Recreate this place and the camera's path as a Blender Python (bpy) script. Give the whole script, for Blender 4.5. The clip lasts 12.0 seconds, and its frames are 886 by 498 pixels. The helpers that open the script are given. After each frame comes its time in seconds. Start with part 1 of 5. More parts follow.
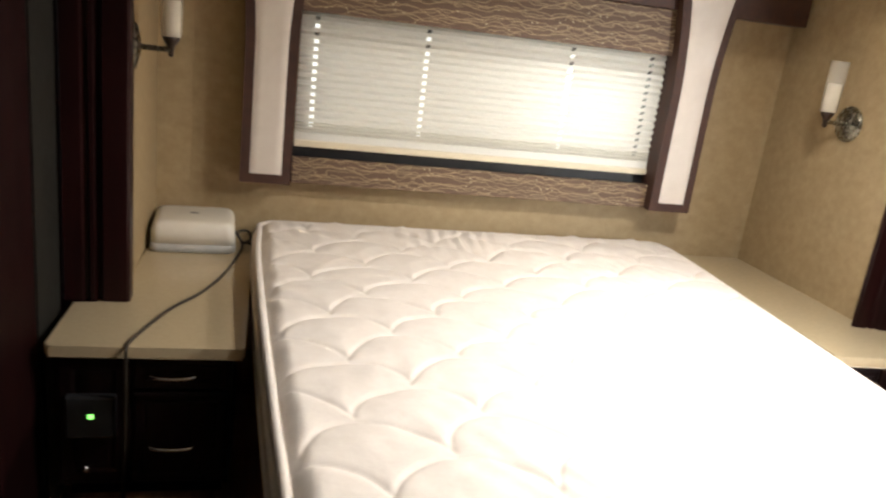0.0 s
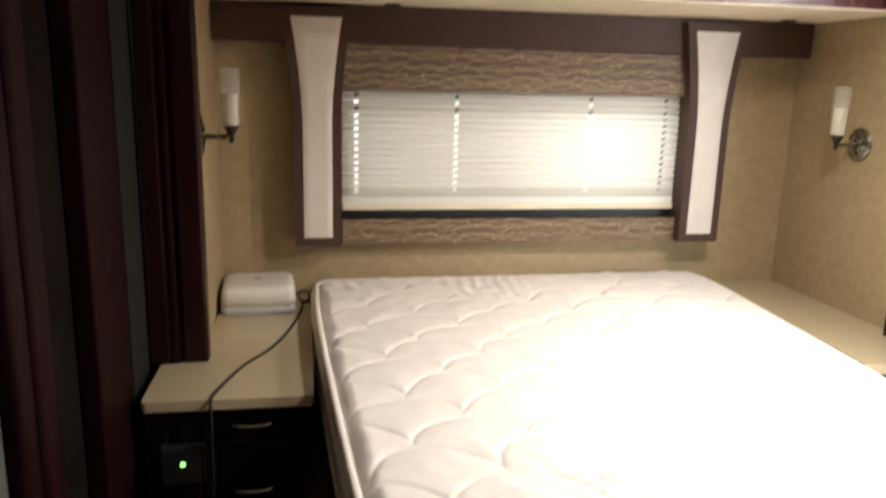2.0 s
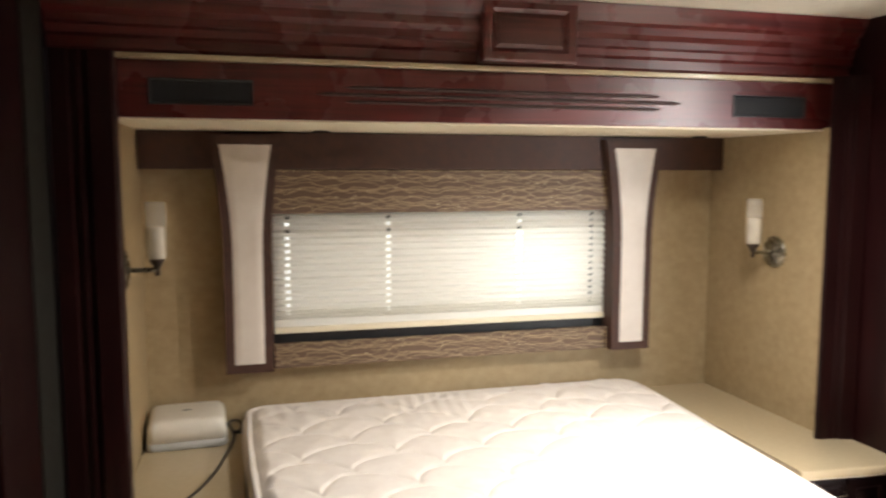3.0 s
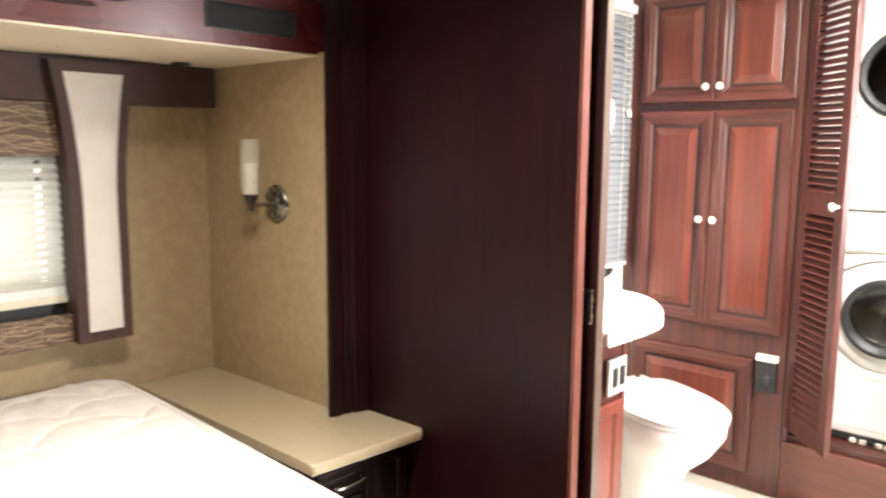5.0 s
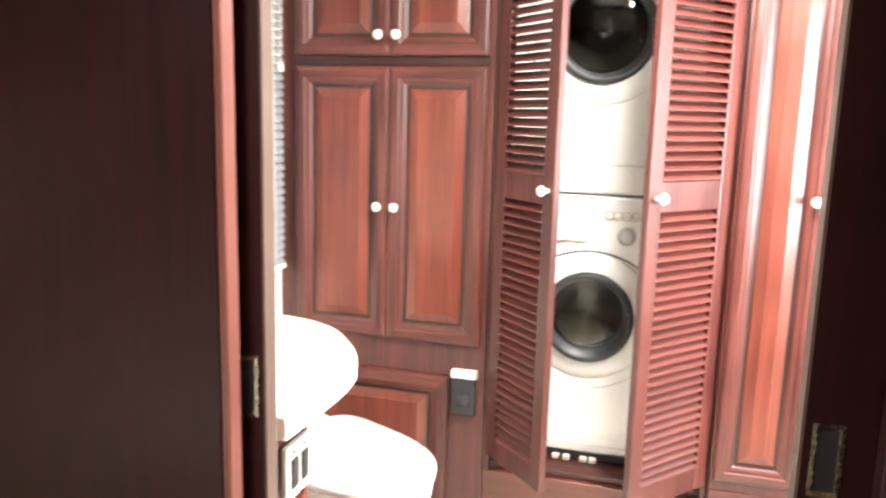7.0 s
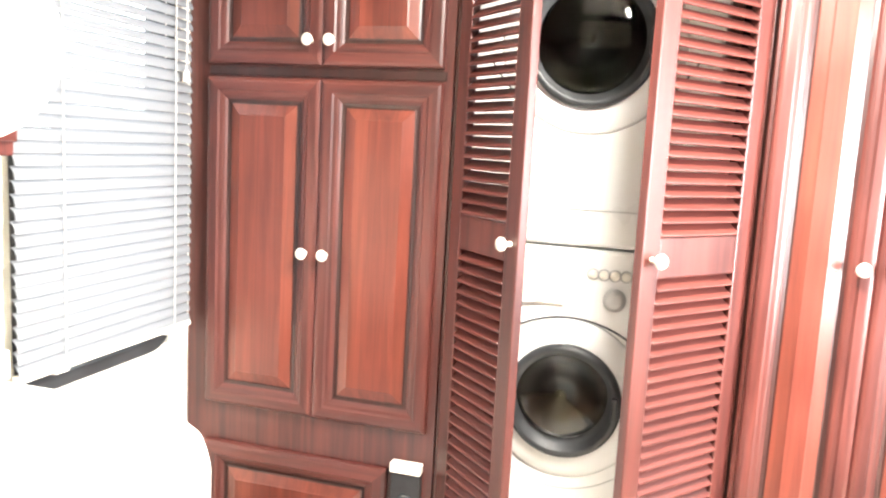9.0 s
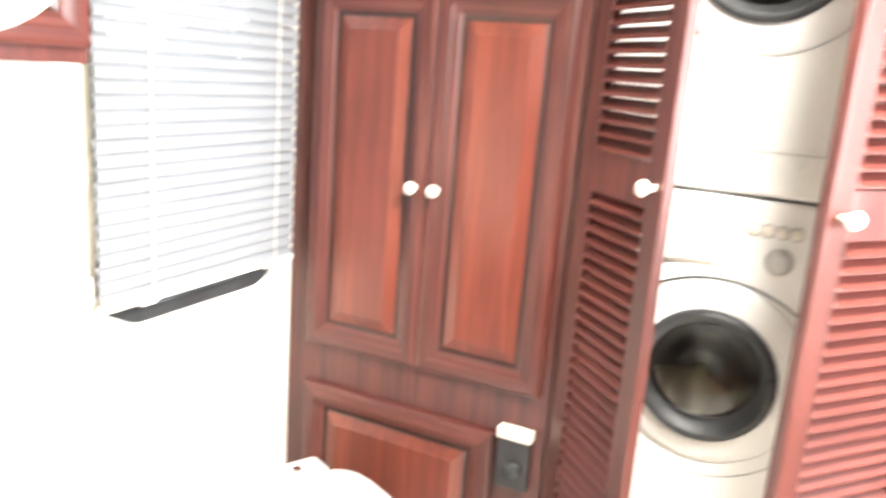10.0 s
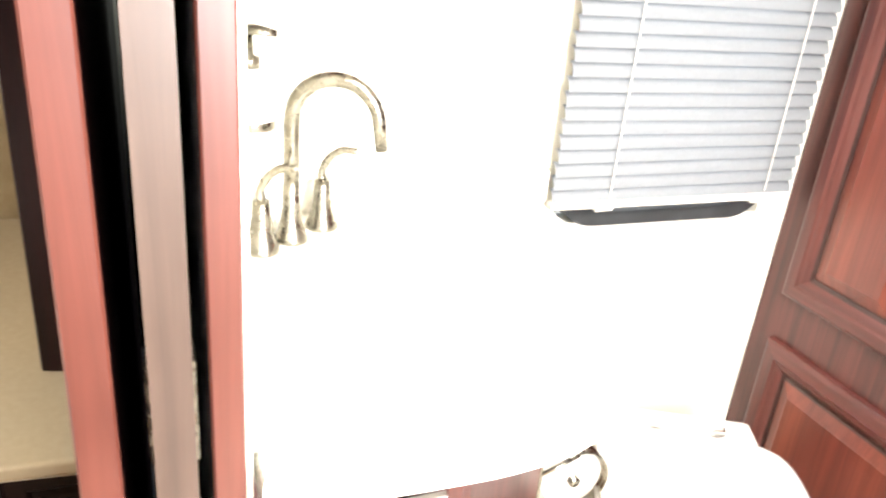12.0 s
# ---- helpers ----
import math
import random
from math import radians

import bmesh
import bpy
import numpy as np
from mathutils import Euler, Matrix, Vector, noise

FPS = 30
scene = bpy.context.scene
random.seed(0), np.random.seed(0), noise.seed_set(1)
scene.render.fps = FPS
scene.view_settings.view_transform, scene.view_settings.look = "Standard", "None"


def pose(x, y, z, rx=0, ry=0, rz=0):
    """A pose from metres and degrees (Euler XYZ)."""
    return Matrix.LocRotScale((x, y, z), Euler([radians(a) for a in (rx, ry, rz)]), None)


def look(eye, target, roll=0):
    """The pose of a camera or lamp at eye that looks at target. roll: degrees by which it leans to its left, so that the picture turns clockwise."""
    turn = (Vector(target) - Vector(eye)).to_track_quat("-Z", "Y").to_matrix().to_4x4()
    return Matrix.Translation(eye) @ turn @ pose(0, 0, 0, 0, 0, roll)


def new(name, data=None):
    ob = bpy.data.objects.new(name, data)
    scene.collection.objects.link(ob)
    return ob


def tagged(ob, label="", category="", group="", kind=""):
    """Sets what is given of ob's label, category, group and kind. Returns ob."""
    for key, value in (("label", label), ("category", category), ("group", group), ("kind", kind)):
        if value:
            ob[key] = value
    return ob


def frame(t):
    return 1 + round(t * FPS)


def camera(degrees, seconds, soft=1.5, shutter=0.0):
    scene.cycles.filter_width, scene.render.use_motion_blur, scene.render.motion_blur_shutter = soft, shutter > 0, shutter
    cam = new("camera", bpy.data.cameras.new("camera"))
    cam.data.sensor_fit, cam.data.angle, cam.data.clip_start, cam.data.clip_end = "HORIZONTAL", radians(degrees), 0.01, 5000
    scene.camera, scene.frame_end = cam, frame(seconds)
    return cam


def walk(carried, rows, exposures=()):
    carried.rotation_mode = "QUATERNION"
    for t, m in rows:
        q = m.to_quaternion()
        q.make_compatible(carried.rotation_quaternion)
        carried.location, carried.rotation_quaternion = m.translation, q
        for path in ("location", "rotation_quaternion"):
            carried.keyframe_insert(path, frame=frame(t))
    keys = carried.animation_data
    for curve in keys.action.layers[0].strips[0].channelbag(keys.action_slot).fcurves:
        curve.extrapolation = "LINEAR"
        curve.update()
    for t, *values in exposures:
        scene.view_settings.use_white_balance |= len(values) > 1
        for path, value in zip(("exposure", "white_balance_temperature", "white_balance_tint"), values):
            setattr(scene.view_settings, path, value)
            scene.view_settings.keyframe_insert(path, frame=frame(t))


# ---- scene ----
# ---------------------------------------------------------------- camera
cam = camera(60.6, 12.0, soft=2.2, shutter=0.45)
PATH = [
    (0, (0.112, 0.052, 1.352), (0.582, 1.911, 0.785), 7.2),
    (0.5, (0.068, -0.031, 1.358), (0.409, 1.861, 0.806), 2.9),
    (1, (0.046, -0.085, 1.377), (0.324, 1.795, 0.755), 2.0),
    (1.5, (0.064, -0.127, 1.369), (0.324, 1.76, 0.759), 2.6),
    (2, (0.089, -0.172, 1.401), (0.431, 1.747, 0.953), 1.5),
    (2.5, (0.108, -0.175, 1.471), (0.49, 1.769, 1.196), 0.3),
    (3, (0.111, -0.155, 1.503), (0.615, 1.77, 1.298), 0.1),
    (3.5, (0.173, -0.092, 1.48), (1.08, 1.668, 1.195), -0.5),
    (3.7, (0.264, -0.069, 1.477), (1.262, 1.636, 1.165), -0.6),
    (5.3, (0.739, 0.417, 1.364), (2.314, 1.61, 1.057), 0.2),
    (5.5, (0.791, 0.486, 1.359), (2.437, 1.567, 1.01), -0.0),
    (6, (1.007, 0.563, 1.35), (2.748, 1.482, 0.999), 0.4),
    (6.5, (1.21, 0.642, 1.353), (3.027, 1.418, 1.042), 2.4),
    (7, (1.383, 0.769, 1.369), (3.284, 1.292, 1.029), 1.5),
    (7.2, (1.423, 0.799, 1.372), (3.349, 1.226, 1.045), 1.1),
    (8.8, (1.845, 0.729, 1.372), (3.736, 1.307, 1.07), 2.8),
    (9, (1.899, 0.76, 1.376), (3.809, 1.29, 1.107), 3.1),
    (9.5, (2.004, 0.808, 1.383), (3.922, 1.282, 1.075), 2.8),
    (10, (2.136, 0.812, 1.351), (3.896, 1.645, 0.892), 4.3),
    (10.5, (2.253, 0.812, 1.33), (3.701, 2.046, 0.714), 5.7),
    (11, (2.348, 0.793, 1.34), (3.436, 2.345, 0.701), 7.4),
    (11.5, (2.391, 0.77, 1.333), (3.23, 2.443, 0.628), 7.3),
    (12, (2.376, 0.788, 1.345), (3.082, 2.479, 0.544), 5.5),
]
EXPOSURES = [(0, 0.0), (3.5, 0.0), (5.5, 0.0), (7.2, 0.08), (8.8, 0.3), (9.6, 0.3), (10.5, 0.17), (12, 0.02)]
walk(cam, [(t, look(eye, target, roll)) for t, eye, target, roll in PATH], EXPOSURES)

# ---------------------------------------------------------------- world and lamps
world = bpy.data.worlds.new("sky")
scene.world = world
world.use_nodes = True
sky = world.node_tree.nodes.new("ShaderNodeTexSky")
sky.sky_type, sky.sun_disc = "NISHITA", False
sky.sun_elevation, sky.sun_rotation = radians(48), radians(187)
world.node_tree.links.new(sky.outputs[0], world.node_tree.nodes["Background"].inputs[0])
world.node_tree.nodes["Background"].inputs[1].default_value = 0.12


def area(name, m, sx, sy, watts, colour, shape="RECTANGLE"):
    data = bpy.data.lights.new(name, "AREA")
    data.shape, data.size, data.size_y, data.energy, data.color = shape, sx, sy, watts, colour
    ob = new(name, data)
    ob.matrix_world = m
    return ob


sun = new("sun", bpy.data.lights.new("sun", "SUN"))
sun.data.energy, sun.data.angle, sun.data.color = 3.0, radians(0.5), (1.0, 0.95, 0.88)
sun.matrix_world = look((2, -7, 9), (1, 1, 1))
# daylight in the two window openings
area("bedroom_window_light", look((0.945, 3.09, 1.08), (0.945, 2.0, 1.05)), 1.44, 0.46, 3.5, (1.0, 0.97, 0.915))
area("bedroom_window_glare", look((1.34, 3.20, 1.12), (1.34, 2.0, 1.08)), 0.42, 0.24, 1.7, (0.90, 0.96, 1.0))
area("bathroom_window_light", look((3.37, 2.07, 1.36), (3.37, 1.0, 1.25)), 0.48, 0.95, 10, (0.95, 0.97, 1.0))
# ceiling lamps
area("bedroom_ceiling_glow", look((1.42, 1.38, 2.015), (1.42, 1.38, 0)), 0.22, 0.22, 30, (1.0, 0.96, 0.925), "DISK").data.spread = radians(150)
area("bathroom_ceiling_glow", look((2.84, 0.62, 2.015), (2.84, 0.62, 0)), 0.26, 0.26, 98, (1.0, 0.95, 0.88), "DISK")
area("bathroom_south_window_light", look((2.93, -0.515, 1.30), (2.93, 1.0, 1.28)), 0.76, 0.86, 145, (0.95, 0.97, 1.0))


# ---------------------------------------------------------------- materials
def nodes_of(name):
    m = bpy.data.materials.new(name)
    m.use_nodes = True
    t = m.node_tree
    return m, t, t.nodes["Principled BSDF"]


def add(t, kind, **sockets):
    n = t.nodes.new("ShaderNode" + kind)
    for k, v in sockets.items():
        n.inputs[k].default_value = v
    return n


def ramp(t, fac, stops):
    r = t.nodes.new("ShaderNodeValToRGB")
    el = r.color_ramp.elements
    while len(el) < len(stops):
        el.new(0.5)
    for e, (p, c) in zip(el, stops):
        e.position, e.color = p, (*c, 1)
    t.links.new(fac, r.inputs[0])
    return r.outputs[0]


def coords(t, scale):
    c = t.nodes.new("ShaderNodeTexCoord")
    m = t.nodes.new("ShaderNodeMapping")
    m.inputs["Scale"].default_value = scale
    t.links.new(c.outputs["Object"], m.inputs[0])
    return m.outputs[0]


def bump(t, bsdf, height, strength, distance=0.002):
    b = add(t, "Bump", Strength=strength, Distance=distance)
    t.links.new(height, b.inputs["Height"])
    t.links.new(b.outputs[0], bsdf.inputs["Normal"])


def mixed(t, a, b, fac, mode="MIX"):
    m = t.nodes.new("ShaderNodeMix")
    m.data_type, m.blend_type = "RGBA", mode
    if isinstance(fac, float):
        m.inputs[0].default_value = fac
    else:
        t.links.new(fac, m.inputs[0])
    for v, k in ((a, 6), (b, 7)):
        if isinstance(v, tuple):
            m.inputs[k].default_value = (*v, 1)
        else:
            t.links.new(v, m.inputs[k])
    return m.outputs[2]


def wood(name, dark, light, axis, rough=0.40, spread=0.5, gloss=0.5, coat=0.15, planks=0.0):
    """Stained, lacquered wood with its grain along axis 0, 1 or 2."""
    m, t, b = nodes_of(name)
    s = [38.0, 38.0, 38.0]
    s[axis] = 1.6
    v = coords(t, s)
    n = add(t, "TexNoise", Scale=1.0, Detail=6.0, Roughness=0.62, Distortion=0.7)
    t.links.new(v, n.inputs["Vector"])
    big = add(t, "TexNoise", Scale=5.0, Detail=3.0)
    t.links.new(coords(t, (1, 1, 1)), big.inputs["Vector"])
    info = t.nodes.new("ShaderNodeObjectInfo")
    c1 = ramp(t, n.outputs[0], [(0.32, dark), (0.68, light)])
    tone = ramp(t, big.outputs[0], [(0.25, (0.62, 0.60, 0.60)), (0.75, (1.2, 1.2, 1.2))])
    c2 = mixed(t, c1, tone, spread, "MULTIPLY")
    piece = ramp(t, info.outputs["Random"], [(0.0, (0.78, 0.74, 0.74)), (1.0, (1.12, 1.1, 1.1))])
    c3 = mixed(t, c2, piece, 0.7, "MULTIPLY")
    if planks:
        sep = t.nodes.new("ShaderNodeSeparateXYZ")
        t.links.new(coords(t, (1, 1, 1)), sep.inputs[0])
        steps = add(t, "Math")
        steps.operation = "SNAP"
        steps.inputs[1].default_value = planks
        t.links.new(sep.outputs[1], steps.inputs[0])
        white = t.nodes.new("ShaderNodeTexWhiteNoise")
        white.noise_dimensions = "2D"
        both = t.nodes.new("ShaderNodeCombineXYZ")
        t.links.new(steps.outputs[0], both.inputs[0])
        t.links.new(info.outputs["Random"], both.inputs[1])
        t.links.new(both.outputs[0], white.inputs[0])
        tones = ramp(t, white.outputs[0], [(0.0, (0.58, 0.50, 0.62)), (0.45, (0.95, 0.9, 0.9)), (1.0, (1.25, 1.3, 1.15))])
        c3 = mixed(t, c3, tones, 0.42, "MULTIPLY")
    t.links.new(c3, b.inputs["Base Color"])
    rr = add(t, "MapRange")
    for i, val in zip((1, 2, 3, 4), (0.3, 0.7, rough - 0.03, rough + 0.05)):
        rr.inputs[i].default_value = val
    t.links.new(big.outputs[0], rr.inputs[0])
    t.links.new(rr.outputs[0], b.inputs["Roughness"])
    b.inputs["Coat Weight"].default_value, b.inputs["Coat Roughness"].default_value = coat, 0.30
    b.inputs["Specular IOR Level"].default_value = gloss
    bump(t, b, n.outputs[0], 0.12, 0.001)
    return m


def plain(name, a, c, rough, scale=12.0, metal=0.0, relief=0.1, relief_scale=180.0, detail=4.0, coat=0.0):
    """Two tones mixed by noise, with a fine relief."""
    m, t, b = nodes_of(name)
    v = coords(t, (1, 1, 1))
    n = add(t, "TexNoise", Scale=scale, Detail=detail, Roughness=0.6)
    f = add(t, "TexNoise", Scale=relief_scale, Detail=3.0)
    t.links.new(v, n.inputs["Vector"])
    t.links.new(v, f.inputs["Vector"])
    t.links.new(ramp(t, n.outputs[0], [(0.3, a), (0.7, c)]), b.inputs["Base Color"])
    b.inputs["Metallic"].default_value = metal
    rr = add(t, "MapRange")
    for i, val in zip((1, 2, 3, 4), (0.3, 0.7, max(0.02, rough - 0.05), rough + 0.07)):
        rr.inputs[i].default_value = val
    t.links.new(n.outputs[0], rr.inputs[0])
    t.links.new(rr.outputs[0], b.inputs["Roughness"])
    b.inputs["Coat Weight"].default_value = coat
    if relief:
        bump(t, b, f.outputs[0], relief, 0.001)
    return m


CHERRY_D, CHERRY_L = (0.042, 0.0100, 0.0082), (0.120, 0.0300, 0.0225)
cherry_v = wood("cherry_upright_grain", CHERRY_D, CHERRY_L, 2)
cherry_y = wood("cherry_grain_along_y", CHERRY_D, CHERRY_L, 1)
cherry_x = wood("cherry_grain_along_x", CHERRY_D, CHERRY_L, 0)
cherry_base = wood("pale_cherry_base", (0.095, 0.026, 0.017), (0.165, 0.046, 0.030), 1)
cherry_panel = wood("cherry_panel", (0.092, 0.0200, 0.0128), (0.172, 0.0400, 0.0240), 2, 0.36, 0.6, planks=0.075)
glaze = wood("dark_glazed_groove", (0.016, 0.0055, 0.0045), (0.045, 0.012, 0.009), 2, 0.35)
# dimmed copy of the bathroom's cherry: the bedroom's weak light is in this base colour
dim_cherry_v = wood("dim_cherry_upright", (0.0115, 0.0025, 0.0026), (0.0215, 0.0043, 0.0045), 2, 0.40, 0.5, 0.22, 0.05)
# shaded copy of the dark cherry, for fronts in the mattress's shadow
shaded_cherry = wood("shaded_dark_cherry", (0.007, 0.0030, 0.0030), (0.013, 0.0046, 0.0046), 2, 0.42, 0.5, 0.18, 0.0)
dark_x = wood("dark_cherry_along_x", (0.060, 0.0105, 0.0100), (0.130, 0.0215, 0.0190), 0, 0.27, 0.12, 0.5, 0.3)
# shaded copy of the dark cherry: the closet side's dimness is in its colour
closet_shaded = wood("closet_shaded_cherry", (0.010, 0.0030, 0.0030), (0.018, 0.0046, 0.0046), 2, 0.55, 0.5, 0.10, 0.0)
pale_edge = wood("worn_cherry_edge", (0.085, 0.024, 0.016), (0.14, 0.042, 0.029), 2, 0.4)
door_edge = wood("taupe_door_edge", (0.065, 0.042, 0.032), (0.105, 0.070, 0.053), 2, 0.4)
brown = plain("brown_leatherette", (0.040, 0.015, 0.009), (0.070, 0.028, 0.017), 0.62, 30, relief=0.25)
wallpaper = plain("tan_mottled_wallpaper", (0.335, 0.245, 0.128), (0.42, 0.322, 0.185), 0.62, 30, relief=0.3, relief_scale=240, detail=8)
cream_laminate = plain("cream_laminate", (0.45, 0.362, 0.228), (0.485, 0.393, 0.252), 0.20, 60, relief=0.02, coat=0.3)
cream_panel = plain("cream_panel", (0.72, 0.64, 0.47), (0.78, 0.70, 0.53), 0.5, 20)
padded_white = plain("padded_white_vinyl", (0.66, 0.595, 0.53), (0.72, 0.66, 0.595), 0.5, 14, relief=0.15)
ceiling_vinyl = plain("cream_ceiling_vinyl", (0.68, 0.64, 0.52), (0.76, 0.72, 0.60), 0.7, 20, relief=0.2)
white_wall = plain("white_wall_panel", (0.80, 0.77, 0.66), (0.86, 0.83, 0.74), 0.4, 8)
white_top = plain("white_solid_surface", (0.82, 0.80, 0.73), (0.87, 0.85, 0.79), 0.25, 60, relief=0.02)
porcelain = plain("white_porcelain", (0.83, 0.82, 0.79), (0.87, 0.86, 0.83), 0.12, 5, relief=0.0, coat=0.5)
enamel = plain("white_enamel", (0.68, 0.68, 0.655), (0.73, 0.73, 0.705), 0.30, 4, relief=0.02)
grey_plastic = plain("grey_plastic", (0.40, 0.40, 0.385), (0.48, 0.48, 0.46), 0.4, 20)
drum_steel = plain("brushed_drum_steel", (0.36, 0.34, 0.28), (0.46, 0.43, 0.36), 0.55, 7)
dryer_drum = plain("dark_dryer_drum", (0.020, 0.024, 0.023), (0.034, 0.040, 0.038), 0.4, 10)
satin_plate = plain("satin_nickel_plate", (0.44, 0.41, 0.36), (0.52, 0.49, 0.43), 0.3, 40)
dark_rim = plain("dark_grey_rim", (0.016, 0.018, 0.019), (0.034, 0.037, 0.039), 0.42, 20)
white_plastic = plain("ivory_plastic", (0.72, 0.68, 0.59), (0.78, 0.74, 0.66), 0.35, 20)
black_plastic = plain("black_plastic", (0.010, 0.010, 0.011), (0.022, 0.022, 0.024), 0.4, 30)
grille_cloth = plain("black_grille_cloth", (0.006, 0.006, 0.007), (0.02, 0.02, 0.022), 0.85, 300, relief=0.6, relief_scale=700)
nickel = plain("brushed_nickel", (0.25, 0.235, 0.19), (0.34, 0.32, 0.265), 0.26, 60, metal=1.0, relief=0.03)
chrome = plain("chrome", (0.75, 0.75, 0.74), (0.82, 0.82, 0.80), 0.10, 20, metal=1.0, relief=0.0)
dark_bronze = plain("dark_bronze", (0.035, 0.025, 0.02), (0.07, 0.05, 0.04), 0.35, 40, metal=0.8)
candle_glass = plain("frosted_candle_glass", (0.72, 0.66, 0.54), (0.80, 0.74, 0.62), 0.35, 30)
knob_white = plain("ivory_knob", (0.74, 0.70, 0.60), (0.80, 0.77, 0.68), 0.18, 30, relief=0.0, coat=0.4)
vinyl_floor = wood("tan_plank_floor", (0.22, 0.13, 0.07), (0.36, 0.23, 0.13), 1, 0.4)
tile_white = plain("cream_floor_tile", (0.72, 0.68, 0.58), (0.80, 0.76, 0.67), 0.25, 9)
grout = plain("grey_grout", (0.36, 0.33, 0.28), (0.44, 0.41, 0.35), 0.8, 40)
mattress_cloth = plain("quilted_cream_ticking", (0.755, 0.69, 0.625), (0.82, 0.76, 0.70), 0.75, 26, relief=0.5, relief_scale=90)
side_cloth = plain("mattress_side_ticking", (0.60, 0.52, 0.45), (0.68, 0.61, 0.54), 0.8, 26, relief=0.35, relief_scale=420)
cord_black = plain("black_cord", (0.02, 0.014, 0.010), (0.04, 0.03, 0.02), 0.5, 50)
# grey-green paper with the dim corner's shade put into its colour
shaded_grey = plain("shaded_grey_green_paper", (0.019, 0.018, 0.015), (0.028, 0.026, 0.022), 0.6, 30, relief=0.2)
# near-black colour that stands in for the shade inside recesses, no real lining
recess_shade = plain("near_black_recess_shade", (0.006, 0.004, 0.0035), (0.014, 0.010, 0.008), 0.9, 10)
# specular cut too, so the painted shade stays dark at grazing angles
for dull in (recess_shade, shaded_grey, closet_shaded):
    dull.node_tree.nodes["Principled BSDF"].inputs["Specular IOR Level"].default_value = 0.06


def mirror_material():
    m, t, b = nodes_of("mirror_silver")
    b.inputs["Metallic"].default_value, b.inputs["Roughness"].default_value = 1.0, 0.02
    b.inputs["Base Color"].default_value = (0.85, 0.86, 0.86, 1)
    return m


def glass_material(name, tint, rough=0.02):
    m, t, b = nodes_of(name)
    b.inputs["Transmission Weight"].default_value, b.inputs["Roughness"].default_value = 1.0, rough
    b.inputs["Base Color"].default_value = (*tint, 1)
    b.inputs["IOR"].default_value = 1.45
    return m


def translucent_material(name, colour, through_part, rough=0.7):
    """Cloth or thin plastic that lets part of the light through."""
    m, t, b = nodes_of(name)
    v = coords(t, (1, 1, 1))
    n = add(t, "TexNoise", Scale=120.0, Detail=4.0)
    t.links.new(v, n.inputs["Vector"])
    c = ramp(t, n.outputs[0], [(0.3, tuple(x * 0.93 for x in colour)), (0.7, colour)])
    b.inputs["Roughness"].default_value = rough
    tr = t.nodes.new("ShaderNodeBsdfTranslucent")
    mx = t.nodes.new("ShaderNodeMixShader")
    mx.inputs[0].default_value = through_part
    t.links.new(c, b.inputs["Base Color"])
    t.links.new(c, tr.inputs[0])
    t.links.new(b.outputs[0], mx.inputs[1])
    t.links.new(tr.outputs[0], mx.inputs[2])
    t.links.new(mx.outputs[0], t.nodes["Material Output"].inputs[0])
    return m


def patterned_fabric():
    """Brown cloth with woven gold waves and small pale dots."""
    m, t, b = nodes_of("brown_wave_fabric")
    v = coords(t, (1, 1, 1))
    sep = t.nodes.new("ShaderNodeSeparateXYZ")
    t.links.new(v, sep.inputs[0])

    def op(kind, a, c=None):
        n = t.nodes.new("ShaderNodeMath")
        n.operation = kind
        for i, val in enumerate((a, c)):
            if isinstance(val, (int, float)):
                n.inputs[i].default_value = val
            elif val is not None:
                t.links.new(val, n.inputs[i])
        return n.outputs[0]

    x, z = sep.outputs[0], sep.outputs[2]
    total = None
    for k, (fx, amp, pitch, ph) in enumerate([(31, 0.009, 0.030, 0.0), (52, 0.006, 0.037, 1.7), (23, 0.012, 0.043, 0.6), (67, 0.005, 0.051, 2.9)]):
        wob = add(t, "TexNoise", Scale=9.0 + 2 * k, Detail=2.0)
        t.links.new(v, wob.inputs["Vector"])
        wave = op("MULTIPLY", op("SINE", op("ADD", op("ADD", op("MULTIPLY", x, fx), ph), op("MULTIPLY", wob.outputs[0], 9.0))), amp)
        saw = op("PINGPONG", op("ADD", op("ADD", z, wave), 0.3 * k), pitch / 2)
        line = op("LESS_THAN", saw, 0.0015)
        total = line if total is None else op("MAXIMUM", total, line)
    vo = t.nodes.new("ShaderNodeTexVoronoi")
    vo.inputs["Scale"].default_value = 36.0
    t.links.new(v, vo.inputs["Vector"])
    dots = op("LESS_THAN", vo.outputs["Distance"], 0.12)
    weave = add(t, "TexNoise", Scale=260.0, Detail=3.0)
    t.links.new(v, weave.inputs["Vector"])
    ground = ramp(t, weave.outputs[0], [(0.3, (0.10, 0.058, 0.034)), (0.7, (0.155, 0.096, 0.06))])
    c = mixed(t, ground, (0.33, 0.24, 0.14), total)
    c = mixed(t, c, (0.50, 0.42, 0.27), dots)
    t.links.new(c, b.inputs["Base Color"])
    b.inputs["Roughness"].default_value = 0.6
    bump(t, b, weave.outputs[0], 0.4)
    return m


def ribbed_material():
    m, t, b = nodes_of("ribbed_grey_wall_cloth")
    v = coords(t, (1, 1, 1))
    w = add(t, "TexWave", Scale=28.0, Distortion=0.4, Detail=2.0)
    w.bands_direction = "Y"
    t.links.new(v, w.inputs["Vector"])
    t.links.new(ramp(t, w.outputs[0], [(0.1, (0.075, 0.08, 0.069)), (0.9, (0.12, 0.126, 0.112))]), b.inputs["Base Color"])
    b.inputs["Roughness"].default_value = 0.7
    bump(t, b, w.outputs[0], 0.5)
    return m


